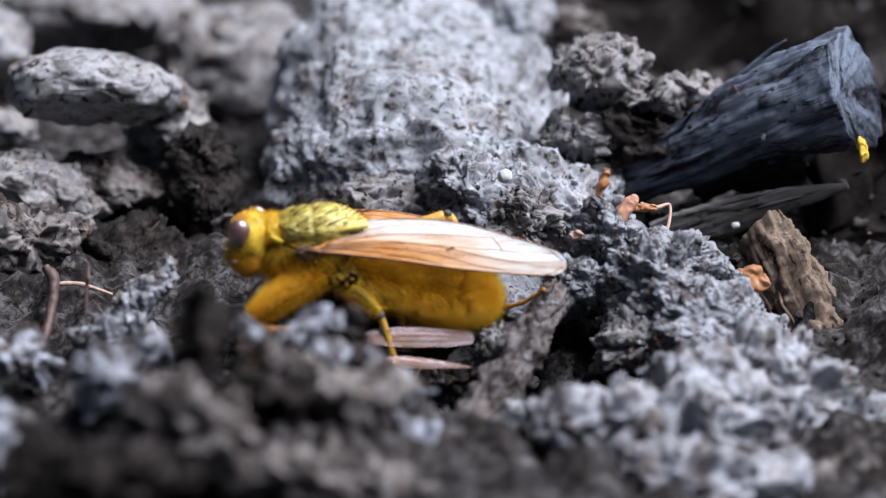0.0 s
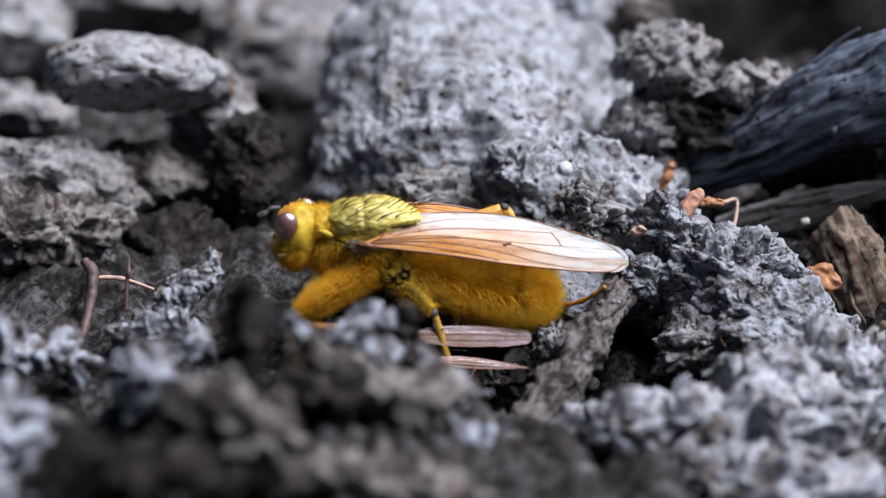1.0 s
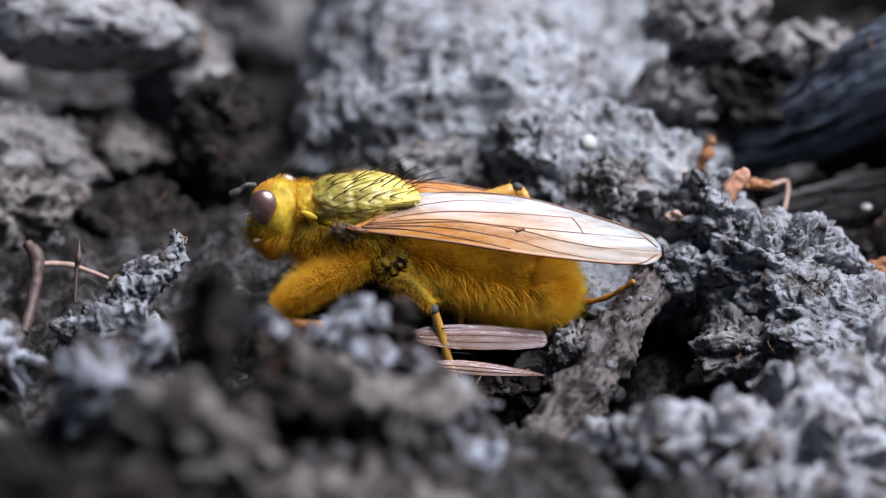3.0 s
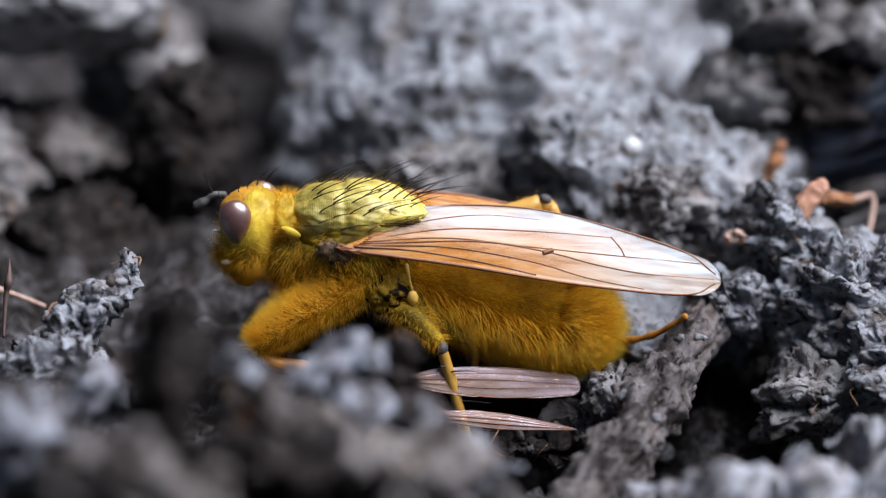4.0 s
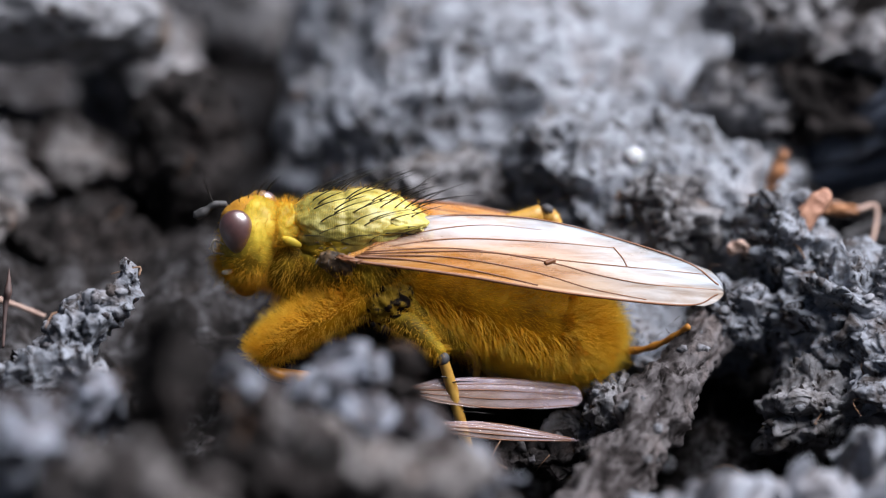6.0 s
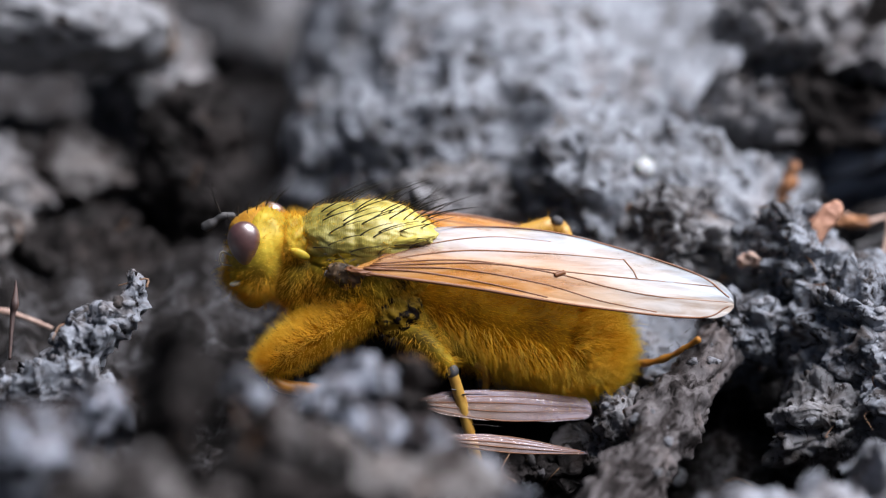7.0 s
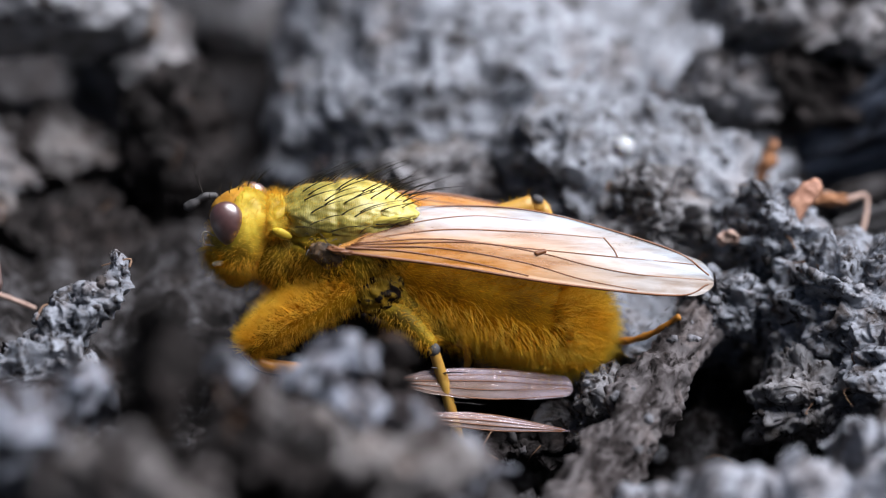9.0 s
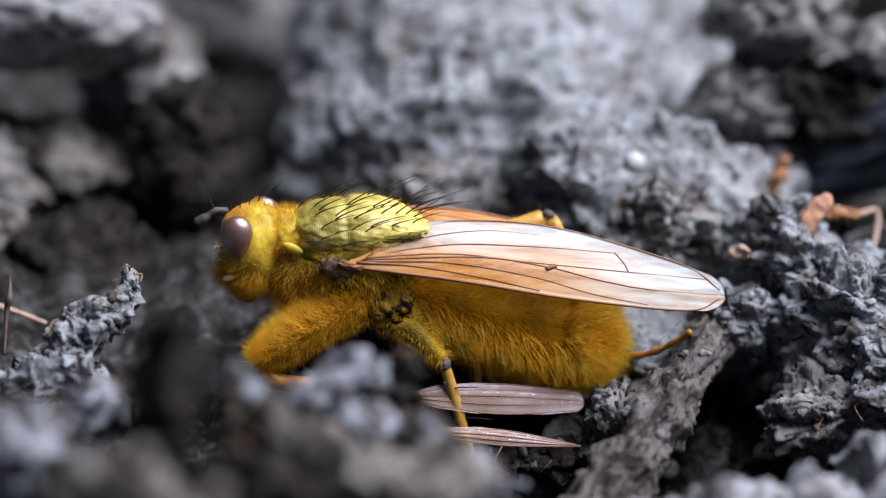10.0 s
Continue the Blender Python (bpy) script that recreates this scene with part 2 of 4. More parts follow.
OLIVE = plain("olive_yellow_cuticle", (0.60, 0.50, 0.09), (0.24, 0.19, 0.035), 0.45, 2200.0)
PLEURA = plain("mustard_pleura", (0.34, 0.235, 0.014), (0.045, 0.029, 0.006), 0.6, 1700.0, spec=0.1)
FACE = plain("yellow_face", (0.66, 0.50, 0.05), (0.26, 0.18, 0.014), 0.45, 1250.0, spec=0.2, sub=0.1)
FRONS = plain("orange_forehead", (0.60, 0.32, 0.035), (0.40, 0.18, 0.015), 0.45, 3000.0)
FOOT = plain("orange_foot", (0.56, 0.25, 0.03), (0.34, 0.13, 0.012), 0.4, 3000.0)
EYE = plain("maroon_eye", (0.12, 0.05, 0.045), (0.07, 0.025, 0.022), 0.36, 9000.0, spec=0.7, bump=0.2)


def hair_material(name, dark, light):
    """Fine golden hair that lets light through."""
    m, n, l, b = material(name)
    f = noise_node(n, l, 900.0, 4.0, 0.6, n.new("ShaderNodeTexCoord").outputs["Object"])
    color = ramp_node(n, l, f, [(0.3, dark), (0.7, light)])
    l.new(color, b.inputs["Base Color"])
    b.inputs["Roughness"].default_value = 0.5
    b.inputs["Specular IOR Level"].default_value = 0.06
    glow = n.new("ShaderNodeBsdfTranslucent")
    l.new(color, glow.inputs["Color"])
    mix = n.new("ShaderNodeMixShader")
    mix.inputs["Fac"].default_value = 0.66
    l.new(b.outputs[0], mix.inputs[1])
    l.new(glow.outputs[0], mix.inputs[2])
    l.new(mix.outputs[0], n["Material Output"].inputs["Surface"])
    return m


HAIR = hair_material("golden_hair", (0.80, 0.51, 0.025), (0.96, 0.70, 0.12))
KHAKI = hair_material("olive_brown_hair", (0.82, 0.50, 0.012), (1.0, 0.70, 0.04))
BLOND = hair_material("bright_yellow_hair", (1.0, 0.68, 0.04), (1.0, 0.82, 0.16))
shine = EYE.node_tree.nodes["Principled BSDF"]
shine.inputs["Coat Weight"].default_value, shine.inputs["Coat Roughness"].default_value = 1.0, 0.36
shine.inputs["Coat IOR"].default_value = 2.1
BRISTLE = plain("black_bristle", (0.02, 0.017, 0.015), (0.008, 0.007, 0.006), 0.35, 900.0, bump=0.0)
LEG = plain("orange_yellow_leg", (0.58, 0.36, 0.07), (0.40, 0.20, 0.03), 0.45, 3500.0)
GREYTIP = plain("grey_segment", (0.09, 0.09, 0.095), (0.03, 0.03, 0.033), 0.7)
PALE = plain("pale_palp", (0.80, 0.74, 0.60), (0.65, 0.55, 0.40), 0.4)
VEIN = plain("brown_vein", (0.24, 0.095, 0.035), (0.13, 0.05, 0.02), 0.45, 900.0, bump=0.0)


def dorsum_material():
    """Olive at the front and pale yellow at the rear, with faint darker stripes along the body and very fine cross ribs."""
    m, n, l, b = material("striped_dorsum")
    co = n.new("ShaderNodeTexCoord").outputs["Object"]
    f = noise_node(n, l, 1500.0, 7.0, 0.7, co)
    split = n.new("ShaderNodeSeparateXYZ")
    l.new(co, split.inputs[0])
    rear = n.new("ShaderNodeMapRange")
    l.new(split.outputs["X"], rear.inputs["Value"])
    rear.inputs["From Min"].default_value, rear.inputs["From Max"].default_value = -0.0027, -0.0008
    front = ramp_node(n, l, f, [(0.30, (0.10, 0.085, 0.016)), (0.48, (0.30, 0.26, 0.05)), (0.66, (0.56, 0.51, 0.17))])
    back = ramp_node(n, l, f, [(0.30, (0.36, 0.28, 0.045)), (0.48, (0.66, 0.56, 0.13)), (0.66, (0.92, 0.86, 0.42))])
    base = mix_node(n, l, rear.outputs["Result"], front, back)
    wave = n.new("ShaderNodeTexWave")
    wave.bands_direction = "Y"
    wave.inputs["Scale"].default_value = 420.0
    wave.inputs["Distortion"].default_value = 4.0
    wave.inputs["Detail Scale"].default_value = 700.0
    l.new(co, wave.inputs["Vector"])
    stripe = ramp_node(n, l, wave.outputs["Fac"], [(0.05, (0.72, 0.72, 0.66)), (0.5, (1, 1, 1))])
    ribs = n.new("ShaderNodeTexWave")
    ribs.inputs["Scale"].default_value = 8200.0
    ribs.inputs["Distortion"].default_value = 7.0
    ribs.inputs["Detail"].default_value = 4.0
    ribs.inputs["Detail Scale"].default_value = 0.6
    l.new(co, ribs.inputs["Vector"])
    l.new(mix_node(n, l, 1.0, base, stripe, "MULTIPLY"), b.inputs["Base Color"])
    b.inputs["Roughness"].default_value = 0.42
    bump_node(n, l, mix_node(n, l, 0.7, ribs.outputs["Color"], f), 0.000016, 0.6, b)
    return m


DORSUM = dorsum_material()


def wing_material(name, root, costa, sheet, alpha, rough):
    """A thin membrane, amber at its root and along its leading edge, pale towards the rear edge."""
    m, n, l, b = material(name)
    along = n.new("ShaderNodeAttribute")
    along.attribute_name = "along"
    across = n.new("ShaderNodeAttribute")
    across.attribute_name = "across"
    co = n.new("ShaderNodeTexCoord").outputs["Object"]
    streak = n.new("ShaderNodeMapping")
    streak.inputs["Scale"].default_value = (0.12, 1.0, 1.0)
    l.new(co, streak.inputs["Vector"])
    f = noise_node(n, l, 2600.0, 6.0, 0.6, streak.outputs["Vector"], 0.4)
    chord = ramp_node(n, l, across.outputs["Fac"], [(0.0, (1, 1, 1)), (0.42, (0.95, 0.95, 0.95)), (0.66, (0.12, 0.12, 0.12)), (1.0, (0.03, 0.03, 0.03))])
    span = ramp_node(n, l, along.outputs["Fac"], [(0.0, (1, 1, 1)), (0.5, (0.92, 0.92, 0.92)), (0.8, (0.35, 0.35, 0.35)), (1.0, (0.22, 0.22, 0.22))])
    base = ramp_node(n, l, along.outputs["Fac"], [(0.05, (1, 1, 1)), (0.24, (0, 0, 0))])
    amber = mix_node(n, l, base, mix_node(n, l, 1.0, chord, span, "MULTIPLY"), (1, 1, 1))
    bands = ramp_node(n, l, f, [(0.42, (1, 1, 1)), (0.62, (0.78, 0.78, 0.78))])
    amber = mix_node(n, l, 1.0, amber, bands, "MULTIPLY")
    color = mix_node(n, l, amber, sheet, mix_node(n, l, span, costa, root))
    grain = ramp_node(n, l, f, [(0.40, (0.74, 0.62, 0.52)), (0.56, (1, 1, 1))])
    l.new(mix_node(n, l, 1.0, color, grain, "MULTIPLY"), b.inputs["Base Color"])
    b.inputs["Roughness"].default_value = rough
    b.inputs["Specular IOR Level"].default_value = 0.35
    b.inputs["Coat Weight"].default_value = 0.12
    b.inputs["Coat Roughness"].default_value = 0.25
    thick = n.new("ShaderNodeMapRange")
    l.new(across.outputs["Fac"], thick.inputs["Value"])
    thick.inputs["To Min"].default_value, thick.inputs["To Max"].default_value = alpha * 1.15, alpha * 0.95
    l.new(thick.outputs["Result"], b.inputs["Alpha"])
    bump_node(n, l, f, 0.00008, 0.6, b)
    return m


# the bluish white sheet colour is the sky's sheen, painted into the rear half
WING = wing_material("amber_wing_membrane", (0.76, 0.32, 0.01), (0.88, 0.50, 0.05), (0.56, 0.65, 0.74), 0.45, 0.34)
CLEAR = wing_material("pale_wing_membrane", (0.55, 0.42, 0.34), (0.58, 0.46, 0.44), (0.78, 0.66, 0.75), 0.32, 0.10)

# ---- the ground: one rough sheet of dark soil ----
def ground_height(x, y):
    """Height of the soil (mm): rough heaps round a hollow in which the fly sits."""
    p = np.stack([x, y, np.zeros_like(x)], 1)
    near = np.exp(-(x ** 2 + y ** 2) / 70.0 ** 2)
    crumbly = 0.6 + 0.4 / (1 + np.exp(-(x + 4.0) / 0.8)) / (1 + np.exp(-(y + 5.0) / 0.8))
    z = -3.3 + 1.2 * fbm(p, 0.13, 3, 5) * (0.3 + 0.7 * near) + near * (0.35 - 0.7 * fbm(p, 0.38, 4, 9, 0.5, ridged=True) + crumbly * 0.45 * fbm(p, 0.9, 5, 19, 0.62))
    z += 3.8 * np.exp(-((x + 4.5) / 9.0) ** 2 - ((y + 17.5) / 7.0) ** 2)
    z += 1.5 * np.exp(-((x + 10.0) / 5.0) ** 2 - ((y - 11.0) / 7.0) ** 2)
    z -= 2.8 * np.exp(-((x - 2.5) / 5.5) ** 2 - ((y - 0.3) / 3.0) ** 2)
    z -= 2.4 * np.exp(-((x - 4.5) / 2.6) ** 2 - ((y + 5.0) / 3.0) ** 2)
    z -= 2.2 * np.exp(-((x - 7.2) / 1.7) ** 2 - ((y + 2.2) / 2.0) ** 2)
    z -= 1.6 * np.exp(-((x - 10.0) / 5.0) ** 2 - ((y + 9.0) / 5.0) ** 2)
    return z


def build_ground():
    n = 440
    s = np.sinh(np.linspace(-5.2, 5.2, n))
    s = s / s[-1] * 600.0
    gx, gy = np.meshgrid(s + 1.0, s)
    x, y = gx.ravel(), gy.ravel()
    verts = np.stack([x, y, ground_height(x, y)], 1)
    i = np.arange(n * n).reshape(n, n)
    faces = np.stack([i[:-1, :-1].ravel(), i[:-1, 1:].ravel(), i[1:, 1:].ravel(), i[1:, :-1].ravel()], 1)
    ob = part("ground", mesh_of("ground", verts, faces), SOIL)
    tagged(ob, "dark damp lumpy soil under dried dung", "ground", kind="structure")
    spot = (x > -2) & (x < 17) & (y > -4) & (y < 12)
    GROUND_SITES.append(verts[spot])


GROUND_SITES = []
build_ground()

# ---- clods ----
CRUMB_SITES = [(Matrix.Identity(4), GROUND_SITES[0], np.tile((0.0, -0.3, 0.95), (len(GROUND_SITES[0]), 1)), 700, 1.3, True, None)]


def clod(u, v, d, ru, rv, rd, turn=0.0, seed=1, sub=5, rough=0.28, freq=0.5, fine=0.10, mat=None, block=0.85, label="", name="soil_clod", category="clod", crumbs=0, group="clods of dried dung", pitch=0.0, octaves=5, grain=1.0, soften=0, gritty=0.0, flaky=0.0):
    """One lump of dried dung: a blocky ball, warped, ridged and flaked. Radii in millimetres, turn in degrees about the line of sight."""
    b, faces = ball(sub)
    p = np.sign(b) * np.abs(b) ** block
    r = np.array([ru, rd, rv])
    p = p * r
    size = (ru * rv * rd) ** (1 / 3)
    off = np.array([seed * 3.7, seed * 1.9, seed * 5.3])
    warp = np.stack([fbm(p + off + 40 * k, freq / size * 1.7, min(3, octaves - 1), seed + 50 * k, 0.5) for k in range(3)], 1)
    p = p + warp * size * rough * 1.25
    nrm = b / r
    nrm /= np.linalg.norm(nrm, axis=1)[:, None]
    if fine:
        # pits, flakes and strata
        q = (p + off) * np.array([0.75, 0.9, 1.5])
        q = q + 0.35 * np.stack([fbm(q + 9 * k, 0.8, 2, seed + 60 + k) for k in range(3)], 1)
        pits = fbm(q, 0.75, octaves - 1, seed + 9, 0.55, ridged=True)
        flake = fbm(q, 1.6, octaves, seed + 7, 0.62)
        p = p + nrm * ((0.35 - 0.75 * pits + 0.4 * flake) * fine * 2.4)[:, None]
    if flaky:
        # thin crusts that break off in steps
        level = 2.2 * fbm(p + off, 0.32, 4, seed + 21, 0.55) + 0.25 * fbm(p + off, 2.2, 3, seed + 22)
        step = np.floor(level) + np.clip((level - np.floor(level)) / 0.16, 0, 1)
        p = p + nrm * (step * flaky)[:, None]
    if gritty:
        # crumbs of two sizes, packed
        q = p + off + 0.12 * np.stack([fbm(p + off + 7 * k, 1.6, 2, seed + 80 + k) for k in range(3)], 1)
        big, small = crumbs_relief(q, 0.85, seed + 31), crumbs_relief(q, 0.36, seed + 32)
        patch = np.clip(0.6 + 0.8 * fbm(p + off, 0.5, 2, seed + 33), 0.1, 1.2)
        p = p + nrm * ((0.26 * big + 0.13 * small) * patch * gritty)[:, None]
    if soften:
        near = neighbours(sub)
        for _ in range(soften):
            p = p[near].mean(1)
    ob = part(name, mesh_of(name, p, faces), mat or CRUST)
    ob.matrix_world = Matrix.Translation(at(u, v, d) * MM) @ Matrix.Rotation(-SLOPE + radians(pitch), 4, "X") @ Matrix.Rotation(radians(-turn), 4, "Y")
    tagged(ob, label or "grey crumbly clod of dried dung on dark soil", category, group)
    if crumbs:
        CRUMB_SITES.append((ob.matrix_world.copy(), p, nrm, crumbs, grain, 0.5 if mat in (FORE, MUD) else mat in (DARK, BROWN, DEEPSHADE), ob))
    return ob


def build_clods():
    # behind the fly: the great pale slab and the ledge before it
    clod(1.4, 3.2, 14, 5.1, 3.3, 7.5, -14, 3, 7, 0.15, 0.6, 0.06, CRUST, 0.72, "large pale grey slab of dried flaky dung", pitch=27, octaves=6, crumbs=120, grain=0.7, flaky=0.22)
    clod(5.0, 0.9, 7.5, 3.2, 1.6, 3.0, -14, 11, 7, 0.22, 0.6, 0.12, CRUST, 0.85, "pale grey crumbly ledge of dried dung behind the fly", pitch=22, octaves=5, crumbs=150, grain=0.8, gritty=0.7, flaky=0.12)
    clod(0.3, 0.2, 8.5, 2.6, 1.8, 2.2, 8, 12, 6, 0.25, 0.6, 0.2, MUD, 0.9, "dark damp clod under the pale slab", octaves=4, crumbs=60, grain=1.0, gritty=1.0)
    # the far left
    clod(-9.37, 5.08, 10.5, 2.91, 1.16, 3.0, -4, 21, 6, 0.09, 0.6, 0.06, STONE, label="smooth grey rounded clod overhanging a dark hollow", crumbs=10, grain=0.9, soften=1, flaky=0.10)
    clod(-6.95, 4.82, 11.5, 0.82, 0.55, 0.8, -20, 121, 6, 0.2, 0.6, 0.06, BARK, label="brown crumb at the grey clod's end")
    clod(-12.49, 1.70, 9.5, 3.44, 1.12, 2.0, -8, 23, 6, 0.22, 0.6, 0.1, MUD, crumbs=20, grain=0.9, gritty=0.6, flaky=0.15)
    clod(-8.83, 1.62, 11, 2.00, 0.95, 1.7, -10, 22, 6, 0.22, 0.6, 0.1, BROWN, crumbs=12, grain=0.9, flaky=0.12)
    clod(-6.76, 3.57, 14, 1.38, 1.93, 1.9, 5, 24, 6, 0.22, 0.6, 0.1, MUD, crumbs=12, grain=0.9)
    clod(-12.43, -0.24, 7, 2.69, 1.44, 2.0, 0, 25, 6, 0.24, 0.6, 0.18, BROWN, crumbs=40, grain=0.9, gritty=0.8, flaky=0.15)
    # the next two are coloured dark for the shade in a hollow
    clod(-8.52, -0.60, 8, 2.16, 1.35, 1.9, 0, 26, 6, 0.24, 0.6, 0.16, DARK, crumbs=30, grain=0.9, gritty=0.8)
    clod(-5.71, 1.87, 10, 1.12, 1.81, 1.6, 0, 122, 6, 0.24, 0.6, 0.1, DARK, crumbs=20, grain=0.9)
    clod(-13.58, 6.61, 20, 2.06, 1.50, 2.4, 10, 27, 5, 0.22, 0.6, 0.1, STONE, crumbs=10, grain=0.9)
    clod(-13.55, 4.12, 16, 2.04, 0.83, 2.2, -12, 123, 5, 0.22, 0.6, 0.1, MUD, crumbs=10, grain=0.9)
    clod(-9.61, 7.98, 26, 3.63, 1.34, 2.7, -5, 28, 5, 0.22, 0.6, 0.12, MUD, crumbs=10, grain=0.9)
    clod(-5.02, 5.91, 23, 2.46, 2.27, 2.4, 0, 29, 5, 0.22, 0.6, 0.12, MUD, crumbs=10, grain=0.9)
    # the far right
    clod(4.9, 6.7, 20, 2.1, 1.7, 2.2, -25, 31, 6, 0.25, 0.5, 0.12, CRUST, crumbs=30, grain=0.9)
    clod(6.9, 5, 18.5, 1.58, 2.54, 2.12, 5, 32, 6, 0.22, 0.6, 0.12, BROWN, crumbs=20, grain=1.0)
    # these two clods are coloured black to stand for deep shade
    clod(12.8, 6.2, 27, 6.4, 3.6, 3.5, 4, 33, 6, 0.32, 0.7, 0.16, DEEPSHADE, crumbs=90, grain=1.6, soften=3)
    clod(16.8, 0.5, 11, 2.2, 4.2, 2.5, 0, 34, 6, 0.32, 0.7, 0.16, DEEPSHADE, crumbs=60, grain=1.6, soften=3)
    clod(7.59, 5.26, 9, 1.41, 0.72, 1.2, 10, 35, 6, 0.3, 0.6, 0.12, MUD, label="jagged grey crumb of dung standing on a dark clod", crumbs=40, grain=0.9, gritty=0.8, flaky=0.15)
    clod(8.11, 4.26, 9.2, 1.09, 0.99, 1.1, -10, 124, 6, 0.3, 0.6, 0.12, MUD, crumbs=20, grain=0.9, gritty=0.8)
    clod(9.82, 4.22, 8.8, 1.90, 0.47, 0.9, 3, 36, 6, 0.28, 0.6, 0.12, MUD, crumbs=30, grain=0.9, gritty=0.6, flaky=0.15)
    clod(6.90, 3.11, 8.8, 1.26, 0.81, 1.3, 10, 37, 6, 0.3, 0.6, 0.15, MUD, crumbs=30, grain=0.9, gritty=1.0)
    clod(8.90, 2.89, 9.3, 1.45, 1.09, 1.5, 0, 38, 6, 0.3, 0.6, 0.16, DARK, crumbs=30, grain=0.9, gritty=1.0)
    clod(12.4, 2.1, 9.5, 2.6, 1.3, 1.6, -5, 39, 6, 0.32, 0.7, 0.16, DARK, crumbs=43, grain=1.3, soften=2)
    # beside the fly, to its rear
    clod(9.3, -2.2, 2, 1.7, 1.9, 1.8, -30, 41, 7, 0.3, 0.6, 0.14, CRUMB, crumbs=90, grain=0.9, gritty=1.2)
    clod(11.2, -3.5, 0.2, 2.3, 1.3, 1.7, -28, 42, 7, 0.25, 0.6, 0.12, CRUMB, label="pale granular clod of dried dung", crumbs=120, grain=0.8, gritty=1.3)
    clod(8.71, -2.41, 2.2, 1.47, 1.35, 1.5, 0, 43, 7, 0.3, 0.6, 0.16, MUD, crumbs=60, grain=0.9, gritty=1.3)
    clod(7.63, -0.32, 3.0, 1.05, 0.99, 1.1, 10, 44, 7, 0.3, 0.6, 0.14, CRUMB, crumbs=60, grain=0.9, gritty=1.2)
    clod(4.94, 0.36, 4.2, 1.06, 0.87, 1.1, 0, 45, 7, 0.3, 0.6, 0.16, MUD, crumbs=60, grain=0.9, gritty=1.2)
    clod(6.49, -1.67, 2.0, 0.92, 0.68, 0.8, -20, 125, 7, 0.3, 0.6, 0.12, CRUMB, crumbs=50, grain=0.9, gritty=1.2)
    clod(9.03, -1.66, 1.2, 1.10, 0.86, 1.0, -20, 126, 7, 0.25, 0.6, 0.12, CRUMB, crumbs=50, grain=0.9, gritty=1.0, flaky=0.1)
    clod(3.20, -2.43, 3.6, 3.34, 1.05, 1.7, 0, 46, 7, 0.25, 0.6, 0.14, CRUMB, crumbs=130, grain=0.9, gritty=1.3)
    # coloured dark for the shade of the hollow behind the fly's head
    clod(-1.2, -3.0, 3.0, 3.0, 1.2, 1.6, 0, 47, 6, 0.25, 0.6, 0.15, DARK, crumbs=60, grain=1.0, gritty=1.0)
    clod(2.66, -4.77, 0.6, 1.59, 0.44, 1.0, 5, 48, 6, 0.3, 0.6, 0.16, DARK, crumbs=60, grain=0.9, gritty=1.0)
    clod(3.64, -4.01, 0.8, 0.98, 0.49, 0.8, 15, 129, 7, 0.3, 0.6, 0.16, MUD, crumbs=50, grain=0.9, gritty=1.3)
    clod(8.52, -3.98, 0.8, 1.34, 0.98, 1.2, 0, 127, 6, 0.3, 0.6, 0.2, MUD, crumbs=60, grain=0.9, gritty=1.3)
    # before the fly, to its rear
    clod(9.4, -6.6, -6.5, 3.7, 1.8, 2.6, 18, 51, 6, 0.30, 0.7, 0.20, SMOOTH, label="pale knobbly clod of dried dung", crumbs=110, grain=1.1, gritty=1.8)
    clod(12.3, -5.45, -4, 2.3, 1.8, 2.0, -20, 52, 6, 0.28, 0.7, 0.20, SMOOTH, crumbs=90, grain=1.0, gritty=1.6)
    clod(6.2, -6.0, -8, 2.5, 0.7, 1.6, 12, 53, 6, 0.28, 0.7, 0.18, SMOOTH, crumbs=40, grain=1.0, gritty=1.5)
    clod(15.5, -6.7, -4, 1.2, 1.2, 1.4, 0, 54, 6, 0.25, 0.6, 0.15, CRUMB, crumbs=50, grain=0.9, gritty=1.2)
    clod(3.10, -7.78, -9, 1.27, 0.93, 1.2, 20, 55, 6, 0.28, 0.6, 0.18, SMOOTH, crumbs=30, grain=0.9, gritty=1.4)
    clod(10.40, -8.06, -11, 2.86, 1.26, 2.0, 0, 56, 6, 0.28, 0.6, 0.2, SMOOTH, crumbs=60, grain=0.9, gritty=1.7)
    clod(14.8, -8.53, -9, 2.33, 1.16, 1.90, 0, 57, 6, 0.22, 0.6, 0.12, BROWN, crumbs=30, grain=1.0, gritty=1.3)
    # before the fly's head
    clod(-7.9, -2.1, -1, 2.0, 0.42, 0.7, 38, 61, 7, 0.3, 0.6, 0.12, CRUMB, label="small crumbly ridge of grey dung", crumbs=70, grain=0.8, gritty=1.2)
    clod(-8.32, -3.22, -2, 1.32, 0.60, 0.9, 10, 128, 6, 0.28, 0.6, 0.14, CRUMB, crumbs=50, grain=0.9, gritty=1.3)
    clod(-7.16, -3.36, -9, 0.72, 0.35, 1.0, 32, 62, 6, 0.28, 0.6, 0.24, FORE, crumbs=20, grain=0.9, gritty=0.7, flaky=0.12)
    clod(-12.47, -3.47, -6, 1.63, 0.62, 1.2, -5, 71, 6, 0.28, 0.6, 0.24, FORE, crumbs=40, grain=0.9, gritty=0.8, flaky=0.12)
    clod(-8.43, -4.27, -14, 0.81, 0.96, 1.5, 10, 74, 6, 0.28, 0.6, 0.26, FORE, crumbs=20, grain=0.9, gritty=0.8, flaky=0.15)
    clod(-5.51, -3.58, -17, 0.62, 2.11, 1.2, -3, 63, 6, 0.3, 0.6, 0.18, DARK, label="dark upright clod of soil", crumbs=10, grain=0.9, gritty=0.6)
